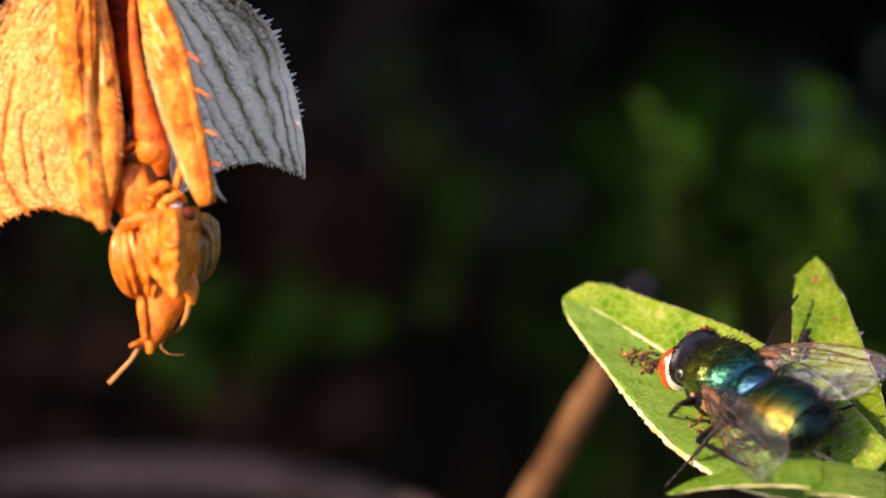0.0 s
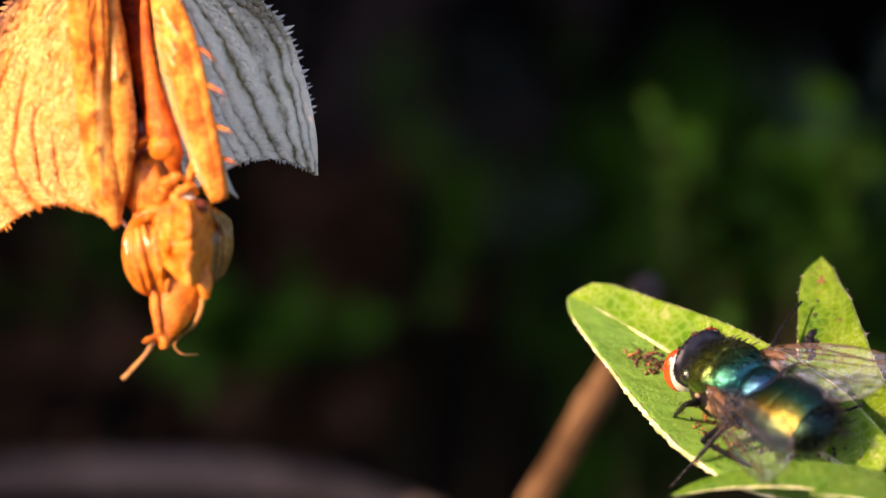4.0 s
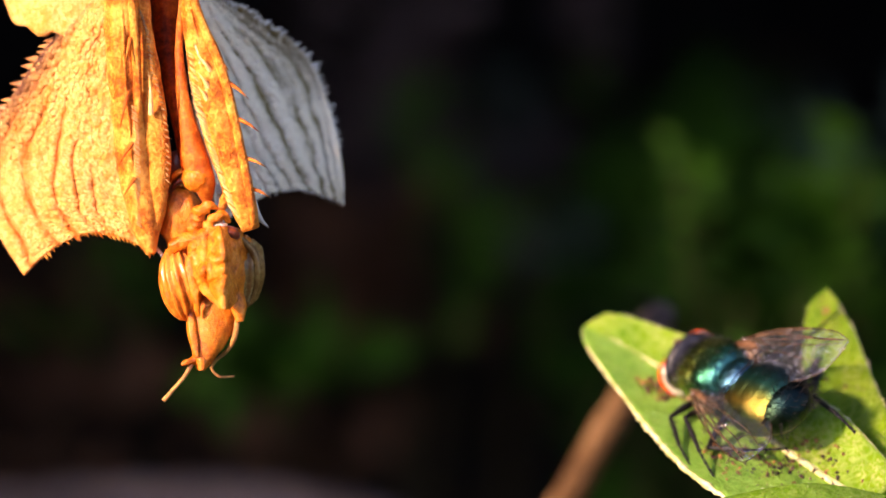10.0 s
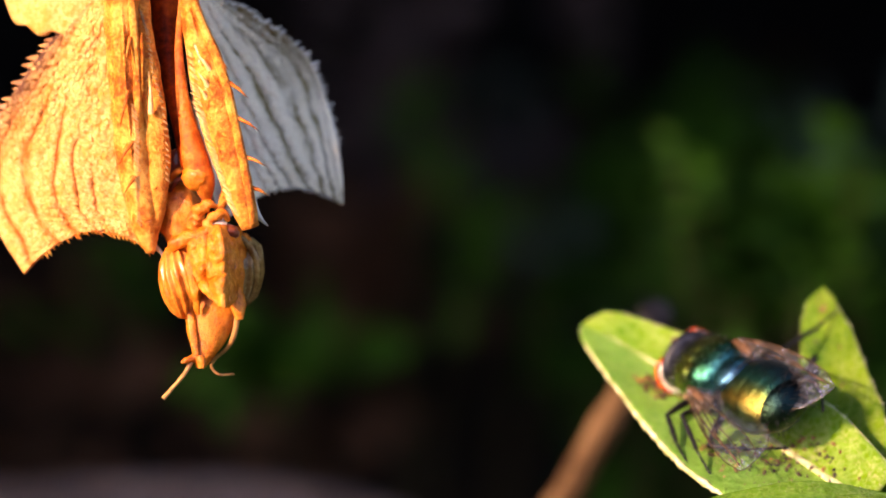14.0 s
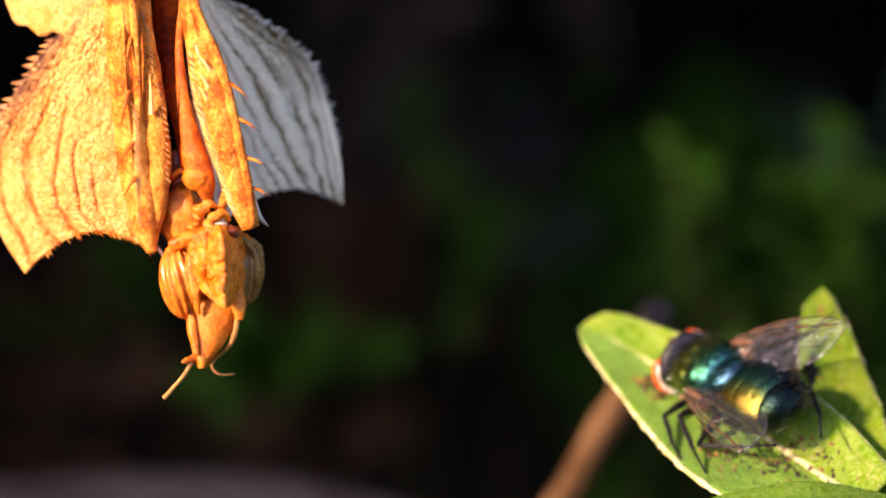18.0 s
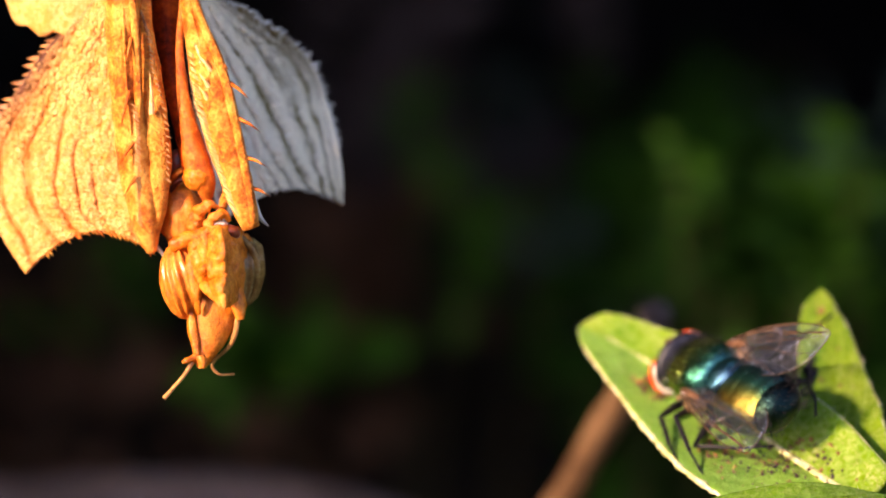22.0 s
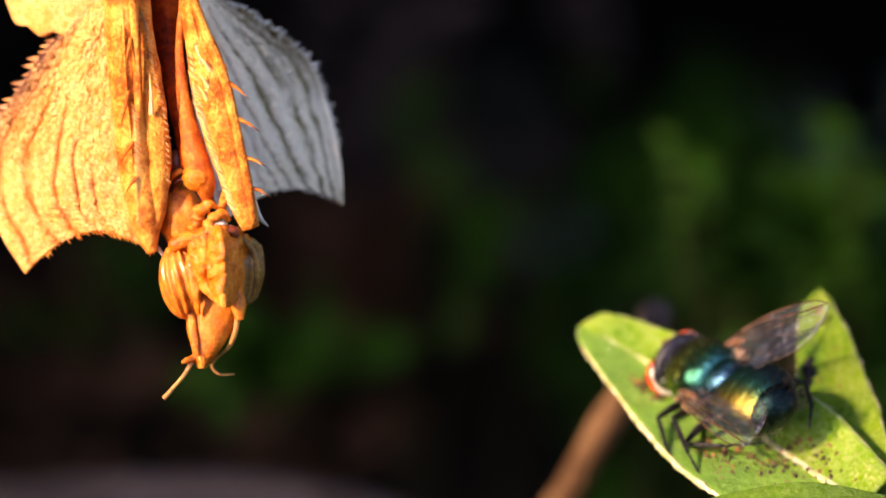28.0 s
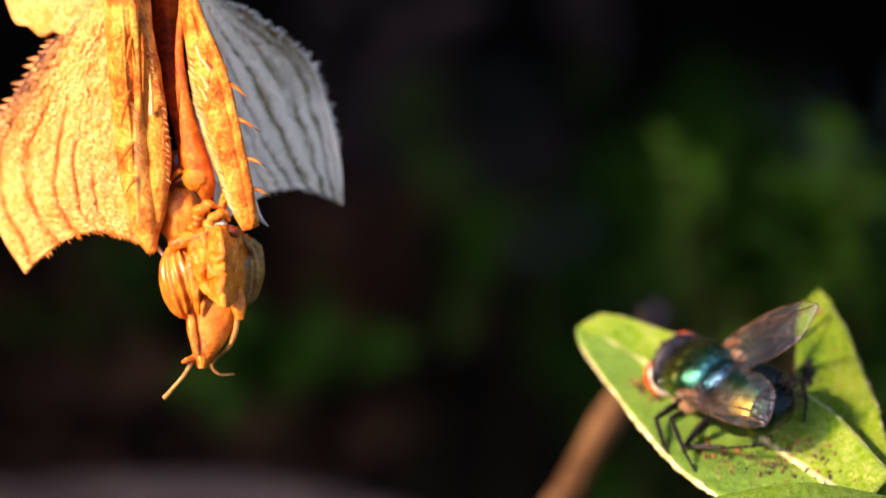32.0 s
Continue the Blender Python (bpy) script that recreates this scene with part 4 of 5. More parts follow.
    # rows of pointed scales behind the rough rims
    for place, owner, mats, big, gap, rows in ((left_at, left, (SCALE_BROWN, PALE_SPINE), 16, 0.062, 7), (right_at, right, (OLIVE_SPINE, GREY_SPINE), 20, 0.05, 5)):
        for row in range(rows):
            bm = bmesh.new()
            for k in range(30):
                s = min(max(0.60 * (k + 0.5 * (row % 2) + r.uniform(-0.35, 0.35)) / 30, 0.0), 0.95)
                t = 1.0 - gap * row * (0.6 + 0.8 * (0.5 - s)) - 0.015
                p, q = place(s, t), place(min(s + 0.035, 1), min(t + 0.05, 1.0))
                size = r.uniform(0.6, 1.1) * big * (1 - 0.09 * row) * (1.15 - s) * UNIT
                way = (q - p).normalized() * 0.8 + (place(s, 1.0) - place(s, 0.8)).normalized() + Vector((0, -0.22, 0.15))
                spike(bm, p + Vector((0, 0.0001, 0)), p + way.normalized() * size, size * 0.46, 6, (0, -0.10 * size, 0))
            part("rough_rim", bm, mats[row % 2], owner, "rough pointed scales along the rim", "stuff")

    # rounded lobe on an upper limb
    def up_place(s, t):
        a, b = m(-10, -170, 4.6).lerp(m(215, -170, 3.0), t), m(18, 20, 4.0).lerp(m(178, 8, 2.4), t)
        p = a.lerp(b, s)
        w = math.sin(math.pi * t)
        p.z -= (52 * w ** 0.6 + 5 * math.sin(t * 23)) * UNIT * s ** 2
        p.x += 4 * UNIT * math.sin(s * 14)
        p.y -= 0.0009 * w + 0.0001 * noise.noise(Vector((s * 8, t * 8, 0)))
        return p
    bm = bmesh.new()
    sheet(bm, up_place, 40, 36, 0.0005)
    part("limb_lobe", bm, ORANGE_LOBE, ob, "rounded orange lobe on an upper limb")

    # middle of the body
    limb("prothorax", [(300, -420, 4.5), (294, -200, 3.2), (297, -20, 2.2), (298, 50, 1.6), (302, 110, 1.0), (312, 165, 0.5), (327, 230, 0.1), (344, 300, -0.3)],
         [46, 34, 31, 29, 24, 20, 20, 22], BODY_SHADED, "body between the forelegs, its shadow put into dark red", 40, 16, rough=0.06)
    # lit edge of the same body, coloured apart from the shaded tube
    limb("prothorax_keel", [(330, -300, 2.0), (326, -100, 0.6), (323, 0, -0.1), (318, 90, -0.3), (327, 190, -0.5), (338, 245, -0.8), (350, 290, -1.0), (362, 330, -0.9), (368, 360, -0.4)],
         [5, 5, 5, 7, 13, 18, 25, 20, 8], CUTICLE_DEEP, "orange keel, the lit edge of the body as its own tube", 60, 20, 0.8, rough=0.16, freq=1500)
    bm = bmesh.new()
    blob(bm, m(322, 388, 0.9), (42 * UNIT, 0.0012, 64 * UNIT), (0, -8, 0), 30, 22, lambda n: 1 + 0.16 * noise.noise(n * 2.2))
    part("neck_plate", bm, CUTICLE_HEAD, ob, "orange plate behind the head")
    # dark blob stands in for the shade in the neck gap
    bm = bmesh.new()
    blob(bm, m(312, 296, 0.5), (21 * UNIT, 0.0006, 30 * UNIT), (0, 20, 0), 18, 12)
    part("neck_gap_shade", bm, CUTICLE_DARK, ob, "dark blob for the shaded gap in the neck")
    bm = bmesh.new()
    blob(bm, m(350, 318, -0.9), (27 * UNIT, 0.0008, 25 * UNIT), (0, 15, 0), 24, 16, lambda n: 1 + 0.15 * noise.noise(n * 2.5))
    part("thorax_joint", bm, CUTICLE_HEAD, ob, "rounded rusty joint above the head")
    limb("neck_ring", [(300, 330, 0.2), (309, 314, -0.1), (322, 306, -0.2), (338, 312, -0.2)], [4, 6, 6, 4], CUTICLE_HEAD, "orange ring of the neck", 16, 10)
    limb("neck_ring", [(302, 344, 0.2), (312, 328, -0.1), (326, 321, -0.2), (342, 326, -0.2)], [3, 5, 5, 3], CUTICLE_DARK, "dark ring of the neck", 16, 10)
    limb("abdomen", [(300, -400, 5.0), (330, -620, 6.0), (400, -800, 8.0), (500, -930, 10.0)], [46, 74, 66, 22], CUTICLE, "orange abdomen", 24, 16)

    # forelegs
    lf = limb("foreleg_femur", [(190, -300, 1.0), (214, -60, -0.6), (216, 60, -1.0), (224, 180, -1.1), (240, 300, -0.9), (258, 400, -0.5), (268, 452, -0.2)],
              [34, 33, 30, 28, 32, 26, 9], CUTICLE, "orange raptorial foreleg with a spined edge", 70, 28, 0.7, rough=0.12, freq=1500, keel=0.3)
    limb("foreleg_ridge", [(212, -260, -0.4), (232, -20, -1.6), (240, 80, -1.9), (244, 170, -1.9), (243, 240, -1.7), (240, 330, -1.4)], [6, 7, 7, 7, 5, 3], CUTICLE, "pale raised ridge", parent=lf)
    for pts in ([(186, -200, -0.2), (196, 0, -1.3), (202, 110, -1.6), (212, 220, -1.65), (230, 330, -1.5), (254, 420, -0.9)],
                [(204, -200, -0.6), (216, 0, -1.7), (221, 110, -2.0), (228, 210, -2.0), (238, 300, -1.8)]):
        limb("foreleg_ridge", pts, [2.4, 2.6, 2.8, 2.4, 2, 1], CUTICLE, "", parent=lf)
    lt = limb("foreleg_tibia", [(230, -260, 0.6), (247, -20, -0.2), (258, 80, -0.6), (270, 170, -0.8), (279, 260, -0.8), (280, 350, -0.6), (272, 430, -0.2)],
              [17, 17, 18, 22, 24, 20, 8], CUTICLE, "folded foreleg shin", 40, 14)
    rf = limb("foreleg_femur", [(318, -300, 1.5), (330, -40, 0.2), (344, 40, -0.4), (366, 120, -0.9), (384, 200, -1.2), (408, 290, -1.3), (430, 360, -1.2), (446, 408, -0.9)],
              [16, 15, 20, 31, 34, 30, 25, 16], CUTICLE, "orange raptorial foreleg with a spined edge", 70, 28, 0.6, rough=0.12, freq=1500, keel=0.55)
    rt = limb("foreleg_tibia", [(330, -280, 0.4), (341, -30, -0.9), (362, 50, -1.3), (388, 110, -1.7), (410, 190, -1.9), (426, 260, -2.0), (440, 330, -1.9), (450, 400, -1.5)],
              [7, 7, 8, 9, 9, 8, 8, 6], CUTICLE, "folded foreleg shin", 40, 12)
    for pts in ([(338, 20, -0.9), (356, 90, -1.55), (376, 170, -1.95), (398, 260, -2.05), (424, 350, -1.85), (440, 396, -1.5)],
                [(345, 70, -1.1), (358, 150, -1.8), (378, 230, -2.1), (402, 310, -2.1), (424, 372, -1.8)]):
        limb("foreleg_ridge", pts, [2, 2.4, 2.8, 2.4, 2, 1], CUTICLE, "", parent=rf)
    bm = bmesh.new()
    tube(bm, [m(446, 350, -0.8), m(458, 385, -0.6), m(476, 405, -0.2)], [7 * UNIT, 6 * UNIT, 1 * UNIT], 12, 8)
    part("claw", bm, GREY_SPINE, rf, "pale grey claw")
    limb("coxa_spur", [(402, 340, -0.2), (396, 365, -0.6), (388, 392, -0.8)], [9, 8, 4], CUTICLE, "small orange spur", 10, 8)
    for owner, edge, big in ((rf, [(337, 95, -1.4), (346, 180, -1.9), (368, 250, -2.0), (396, 330, -1.9), (412, 375, -1.6)],
                              [((404, 148, -1.6), (446, 182, -3.0)), ((420, 212, -1.8), (466, 240, -3.0)), ((434, 282, -1.8), (478, 302, -2.6)), ((444, 336, -1.6), (482, 354, -2.2)), ((386, 108, -1.4), (408, 130, -2.2))]),
                             (lf, [(236, 190, -2.1), (240, 260, -2.0), (241, 330, -1.7), (244, 400, -1.3)],
                              [((228, 165, -2.0), (212, 236, -2.9)), ((236, 255, -2.0), (209, 300, -2.6)), ((240, 318, -1.8), (219, 352, -2.3)), ((232, 70, -2.0), (222, 120, -2.8))])):
        bm = bmesh.new()
        k = (1.0 if owner is rf else 0.5) * UNIT
        for p in catmull([m(*e) for e in edge], 54):
            spike(bm, p + Vector((r.uniform(11, 17) * k, 0.0001, -r.uniform(7, 13) * k)), p + Vector((-r.uniform(3, 8) * k, -0.0003, r.uniform(2, 6) * k)), 2.7 * k, 5)
        part("spine_comb", bm, PALE_SPINE, owner, "comb of fine spines", "stuff")
        for a, b in big:
            bm = bmesh.new()
            spike(bm, m(*a), m(*a).lerp(m(*b), 0.95), 4.4 * UNIT, 7, (0, 0, 3 * UNIT))
            part("spine", bm, CUTICLE_DEEP, owner)
    for owner, foot, tip in ((rf, (378, 136, -1.6), (347, 95, -2.3)), (rf, (373, 163, -1.8), (350, 129, -2.4)), (rf, (370, 184, -1.9), (350, 154, -2.4)), (lf, (268, 206, -1.9), (264, 128, -2.3))):
        bm = bmesh.new()
        spike(bm, m(*foot), m(*tip), 5.0 * UNIT, 8, (2 * UNIT, -0.0001, 0))
        part("spine", bm, PALE_SPINE, owner, "stout pale spine")
    for edge in ([(272, 130, -1.5), (290, 190, -1.6), (298, 260, -1.5), (298, 320, -1.2)], [(250, 20, -0.9), (262, 60, -1.2), (270, 120, -1.4)]):
        bm = bmesh.new()
        for p in catmull([m(*e) for e in edge], 18):
            spike(bm, p - Vector((0.0001, 0, 0)), p + Vector((r.uniform(4, 9) * UNIT, -0.0001, -r.uniform(4, 12) * UNIT)), 2 * UNIT, 5)
        part("spine_comb", bm, SPINE_TIP, lt, "dark fine spines", "stuff")

    # walking legs hold the branch
    for a, b, c in (((270, -330, 4), (120, -480, 6), (150, -690, 12)), ((320, -330, 5), (470, -500, 9), (440, -690, 12)),
                    ((300, -420, 6), (210, -600, 9), (260, -700, 12)), ((330, -420, 6), (420, -590, 10), (350, -700, 12))):
        limb("walking_leg", [a, b, c], [13, 9, 6], CUTICLE, "", 16, 8)

    # head, with its own pivot at the neck
    pivot = m(362, 400, 0.5)
    bm = bmesh.new()

    def h(u, v, d=0.0):
        return m(u, v, d) - pivot
    # face shell: brow wide, narrowing to the snout
    def craggy(n):
        a = math.atan2(n.x, -n.y)
        return 1 + 0.07 * math.cos(7 * a + 1.5 * n.z) * (1 - n.z * n.z) + 0.06 * noise.noise(n * 3.1) + 0.025 * noise.noise(n * 8.0)
    blob(bm, h(372, 476, 0.6), (48 * UNIT, 0.0016, 78 * UNIT), (0, -2, 0), 60, 44, craggy)
    head = part("head", bm, CUTICLE_HEAD, ob, "orange ridged head with a pointed snout", place=Matrix.Translation(pivot))

    def hp(name, build, mat, label=""):
        bm = bmesh.new()
        build(bm)
        return part(name, bm, mat, head, label)

    def ht(name, pts, radii, mat, label="", flat=1.0, rough=0.45):
        """A knobbly ridge or limb on the head."""
        return hp(name, lambda bm: tube(bm, [h(*p) for p in pts], [x * UNIT for x in radii], 36, 16, flat, (0, 1, 0), rough, 2600), mat, label)

    def ribs(n):
        a = math.atan2(n.x, -n.y)
        return 1 + 0.075 * math.cos(13 * a + 3 * n.z) * max(0.0, 1 - n.z * n.z) ** 0.5 + 0.05 * noise.noise(n * 3) + 0.025 * noise.noise(n * 9)
    hp("compound_eye", lambda bm: blob(bm, h(321, 504, 0.0), (36 * UNIT, 0.0017, 66 * UNIT), (0, -9, 0), 72, 44, ribs), MANTIS_EYE, "ribbed golden orange eye")
    hp("compound_eye", lambda bm: blob(bm, h(434, 487, 1.3), (34 * UNIT, 0.0017, 62 * UNIT), (0, 8, 0), 72, 44, ribs), MANTIS_EYE_SHADED, "olive eye with its shade put into the colour")
    keel = (catmull([h(352, 412, -1.1), h(336, 442, -1.3), h(344, 482, -1.6), h(362, 522, -2.2), h(392, 546, -3.2)], 41),
            catmull([h(386, 402, -1.9), h(395, 440, -2.6), h(396, 480, -3.1), h(397, 515, -3.3), h(397, 550, -3.4)], 41),
            catmull([h(426, 408, -0.1), h(449, 440, 1.0), h(452, 480, 1.4), h(440, 516, 1.0), h(403, 548, -2.6)], 41))

    def face_place(s, t):
        i = min(int(s * 40), 39)
        a, b, c = [k[i].lerp(k[i + 1], s * 40 - i) for k in keel]
        p = a.lerp(b, t * 2) if t < 0.5 else b.lerp(c, t * 2 - 1)
        lit = max(0.0, math.sin(math.pi * min(1, t * 2)))
        p.y -= 0.0005 * lit * math.sin(math.pi * s) * (0.4 + noise.noise(p * 900)) + 0.00030 * noise.noise(p * 2000)
        p.y += 0.00035 * math.exp(-((t - 0.24 - 0.05 * math.sin(7 * s)) / 0.035) ** 2) * min(1.0, 4 * s)
        p.y += 0.00030 * math.exp(-((s - 0.60 - 0.1 * abs(t - 0.5)) / 0.02) ** 2) * (t < 0.5)
        return p
    hp("face_keel", lambda bm: sheet(bm, face_place, 90, 90, 0.0003), CUTICLE_HEAD, "keeled face ending in a sharp point")
    ht("face_ridge", [(346, 432, -1.2), (341, 480, -1.5), (348, 530, -1.5), (352, 562, -1.1)], [10, 12, 9, 4], CUTICLE_HEAD, "", 0.5)
    ht("brow", [(298, 452, -0.8), (316, 434, -1.1), (350, 424, -1.4), (376, 411, -1.4), (396, 404, -1.2)], [7, 13, 11, 13, 5], CUTICLE_HEAD, "knobbly brow", 0.8, 0.7)
    ht("horn", [(352, 416, -1.0), (346, 392, -1.4), (356, 376, -1.6), (372, 366, -1.6), (386, 372, -1.4)], [12, 11, 11, 8, 3], CUTICLE_HEAD, "curled knob on the crown", 0.9, 0.7)
    ht("horn", [(366, 406, -1.4), (380, 388, -1.6), (396, 384, -1.4), (406, 396, -1.1)], [9, 10, 8, 4], CUTICLE_HEAD, "", 0.9, 0.7)
    # no true pit: a dark blob paints the shade of one
    hp("crown_pit_shade", lambda bm: blob(bm, h(408, 416, -1.0), (17 * UNIT, 0.0006, 13 * UNIT), (0, 10, 0), 24, 16, lambda n: 1 + 0.2 * noise.noise(n * 2.6)), CUTICLE_DARK, "dark blob for the shade in the crown pit")
    ht("eye_rim", [(428, 424, -0.3), (446, 446, -0.2), (457, 480, 0.0), (452, 520, 0.3), (440, 540, 0.6)], [5, 6, 6, 5, 3], MANTIS_EYE_SHADED, "pale olive rim of the eye", 0.8, 0.2)
    hp("crown_plate", lambda bm: blob(bm, h(384, 404, -1.1), (20 * UNIT, 0.0006, 7 * UNIT), (0, -12, 0)), PALE_LOBE, "pale crown plate")
    ht("snout", [(376, 510, 0.7), (376, 556, 0.4), (368, 602, 0.0), (361, 638, -0.4), (357, 658, -0.5)], [54, 50, 35, 18, 6], CUTICLE_HEAD, "rusty tapering snout", 0.8, 0.07)
    ht("snout_side", [(338, 552, -0.6), (343, 595, -0.9), (348, 632, -1.0), (353, 656, -0.9)], [6, 7, 6, 4], CUTICLE_HEAD, "", 0.8)
    ht("mouth_palp", [(346, 640, -1.1), (334, 643, -1.4), (322, 648, -1.5)], [8, 6, 2.5], CUTICLE_HEAD)
    ht("mouth_palp", [(356, 636, -1.3), (358, 658, -1.4)], [9, 6], CUTICLE_HEAD)
    ht("antenna", [(341, 646, -1.2), (325, 672, -1.5), (305, 695, -1.7), (290, 712, -1.9)], [4, 3.5, 3.5, 4.4], SPINE_TIP, "straight brown feeler", 1.0, 0.2)
    ht("cheek_lobe", [(418, 520, -0.6), (423, 548, -0.9), (426, 572, -1.0)], [14, 14, 7], CUTICLE_HEAD, "hanging orange cheek lobe")
    ht("antenna", [(422, 566, -0.5), (416, 600, -0.2), (404, 622, 0.2), (382, 642, 0.6), (376, 656, 0.8), (390, 669, 0.9), (416, 668, 0.8)], [5, 5, 3.4, 2.6, 2.4, 2.2, 1.6], SPINE_TIP, "curled brown feeler", 1.0, 0.2)
    limb("neck_rod", [(276, 440, 0.3), (290, 456, 0.2), (300, 466, 0.2)], [4, 4, 4], PALE_LOBE, "pale thin rod", 6, 6)
    return ob, head


def build_branch():
    foot = Vector((-0.16, 0.10, 0.0))
    ob = thing("branch", Matrix.Translation(foot), "bare brown branch that the mantis hangs from", "branch")
    top = [in_world(at(u, v, d)) - foot for u, v, d in ((-1400, -520, 30), (-300, -690, 16), (300, -700, 12.5), (900, -690, 14))]
    bm = bmesh.new()
    tube(bm, [(0, 0, -0.02), (-0.01, 0.0, 0.2)] + top, [0.005, 0.0042, 0.0034, 0.0022, 0.0012, 0.0007], 40, 12, rough=0.2, freq=200)
    part("limb", bm, BARK, ob)


# ---- the fly ----
MM = 0.001400


def bone_frame(origin, x, pole):
    """A frame at origin with x along a bone and the pole in its x-z plane."""
    x = x.normalized()
    y = pole.cross(x).normalized()
    return Matrix.Translation(origin) @ Matrix((x, y, x.cross(y))).transposed().to_4x4()


LEGS = {  # hip, lengths of thigh and shin with foot, way in which the knee points
    "front_left": ((1.6, 1.0, 1.6), 2.3, 3.5, (0.9, 0.3, 0.9)), "front_right": ((1.6, -1.0, 1.6), 2.3, 3.5, (0.9, -0.3, 0.6)),
    "mid_left": ((0.6, 1.1, 1.5), 2.4, 3.7, (0.4, 0.2, 1.0)), "mid_right": ((0.6, -1.1, 1.5), 2.4, 3.8, (-0.8, -0.3, 0.1)),
    "hind_left": ((-0.5, 1.0, 1.4), 2.4, 3.5, (-0.2, 1.0, 0.2)), "hind_right": ((-0.5, -1.0, 1.4), 2.6, 4.3, (-0.5, -0.5, -0.5))}


def leg_pose(name, toe, bend=None):
    """Poses of a leg's thigh and shin that put its toe at a place in the fly's space (body units)."""
    hip, one, two, pole = LEGS[name]
    hip, pole, reach = Vector(hip), Vector(bend or pole), Vector(toe) - Vector(hip)
    far = min(max(reach.length, abs(one - two) * 1.02), (one + two) * 0.995)
    way = reach.normalized()
    side = (pole - way * pole.dot(way)).normalized()
    cos_hip = (one * one + far * far - two * two) / (2 * one * far)
    knee = way * one * cos_hip + side * one * math.sqrt(max(0.0, 1 - cos_hip * cos_hip))
    thigh = bone_frame(hip * MM, knee, side)
    shin = bone_frame((hip + knee) * MM, way * far - knee, side)
    return thigh, thigh.inverted() @ shin


def wing_edge(s, t, k):
    lead = along([0.20, 0.40, 0.52, 0.58, 0.60, 0.56, 0.42, 0.03], s)
    trail = along([0.40, 1.70, 2.05, 1.95, 2.0, 1.85, 1.35, 0.03], s)
    y = lead * (1 - t) - trail * t
    z = 0.10 * math.sin(s * 3) + 0.06 * math.sin(t * 11 + s * 5) - 0.16 * t * t * s
    return Vector((-6.3 * (1 - (1 - s) ** 1.15) - 0.15, y * k, z))


def build_fly():
    """Body along x (head first), y to its left, z off the leaf; body units."""
    ob = thing("fly", Matrix(), "metallic green blowfly with red eyes standing on the leaf", "fly")

    def piece(name, build, mat, label="", parent=None, kind="", place=None):
        bm = bmesh.new()
        build(bm)
        bmesh.ops.scale(bm, vec=(MM, MM, MM), verts=bm.verts)
        return part(name, bm, mat, parent or ob, label, kind, place)
    r = random.Random(5)

    def boxy(n):
        k = (abs(n.x) ** 2.5 + abs(n.y) ** 2.5 + abs(n.z) ** 2.5) ** (-1 / 2.5)
        k *= 1 - 0.060 * math.exp(-((n.x + 0.10 + 0.25 * abs(n.y)) / 0.045) ** 2) * max(0.0, n.z)
        k *= 1 - 0.020 * math.exp(-((abs(n.y) - 0.42) / 0.06) ** 2) * max(0.0, n.z)
        return k * (1 - 0.09 * max(0.0, n.x) ** 3) * (1 + 0.022 * noise.noise(n * 4) + 0.008 * noise.noise(n * 11))
    thorax = piece("thorax", lambda bm: blob(bm, (1.05, 0, 2.52), (1.84, 1.54, 1.17), (0, 3, 0), 64, 44, boxy), THORAX, "glossy blue-green thorax with rows of bristles")
    piece("collar", lambda bm: blob(bm, (2.45, 0, 2.45), (0.34, 1.2, 0.98), (0, 0, 0), 30, 20), FLY_HEAD, "grey front collar of the thorax")
    piece("scutellum", lambda bm: blob(bm, (-1.15, 0, 2.82), (0.80, 1.0, 0.50), (0, -14, 0), 28, 20, lambda n: 1 - 0.12 * max(0, -n.x) * abs(n.y)), THORAX, "glossy green scutellum")
    # solid black blob paints the shade of the gap behind the thorax
    piece("waist", lambda bm: blob(bm, (-0.9, 0, 2.1), (0.8, 1.3, 0.72), (0, 0, 0), 24, 16), FLY_BLACK, "black blob for the shade in the hollow behind the thorax")

    def rings(n):
        return 1 - sum(0.030 * math.exp(-((n.x - c) / 0.03) ** 2) for c in (0.42, 0.02, -0.40))
    abdomen = piece("abdomen", lambda bm: blob(bm, (-2.65, 0, 1.8), (2.25, 1.80, 1.28), (0, -5, 0), 56, 44, rings), ABDOMEN, "green metallic abdomen, the sun's gold reflection in its colour")
    piece("abdomen_tip", lambda bm: blob(bm, (-4.0, 0, 1.68), (0.95, 1.34, 0.99), (0, -10, 0), 36, 26, lambda n: 1 + 0.02 * noise.noise(n * 4)), BLUE_BLACK, "black bristly end of the abdomen")
    head = piece("head", lambda bm: blob(bm, (2.74, 0, 2.60), (0.50, 1.43, 1.21), (0, 0, 0), 36, 26, lambda n: 1 + 0.04 * noise.noise(n * 3)), FLY_HEAD, "blue-black head")
    for k in (1, -1):
        piece("compound_eye", lambda bm: blob(bm, (3.02, 0.86 * k, 2.46), (0.48, 0.80, 1.01), (0, 0, -14 * k), 32, 24), FLY_EYE, "large brick-red eye", head)
        piece("eye_rim", lambda bm: blob(bm, (2.83, 0.82 * k, 2.46), (0.36, 0.76, 0.98), (0, 0, -14 * k), 28, 20), FLY_FACE, "silvery white rim behind the eye", head)
    piece("brow_spot", lambda bm: blob(bm, (2.82, -0.1, 3.76), (0.16, 0.22, 0.10), (0, 0, 0), 14, 10), FLY_TAN, "tan spot on the crown", head)
    piece("face", lambda bm: blob(bm, (3.3, 0, 2.4), (0.35, 0.5, 0.9), (0, 0, 0), 18, 12), FLY_FACE, "silvery face", head)
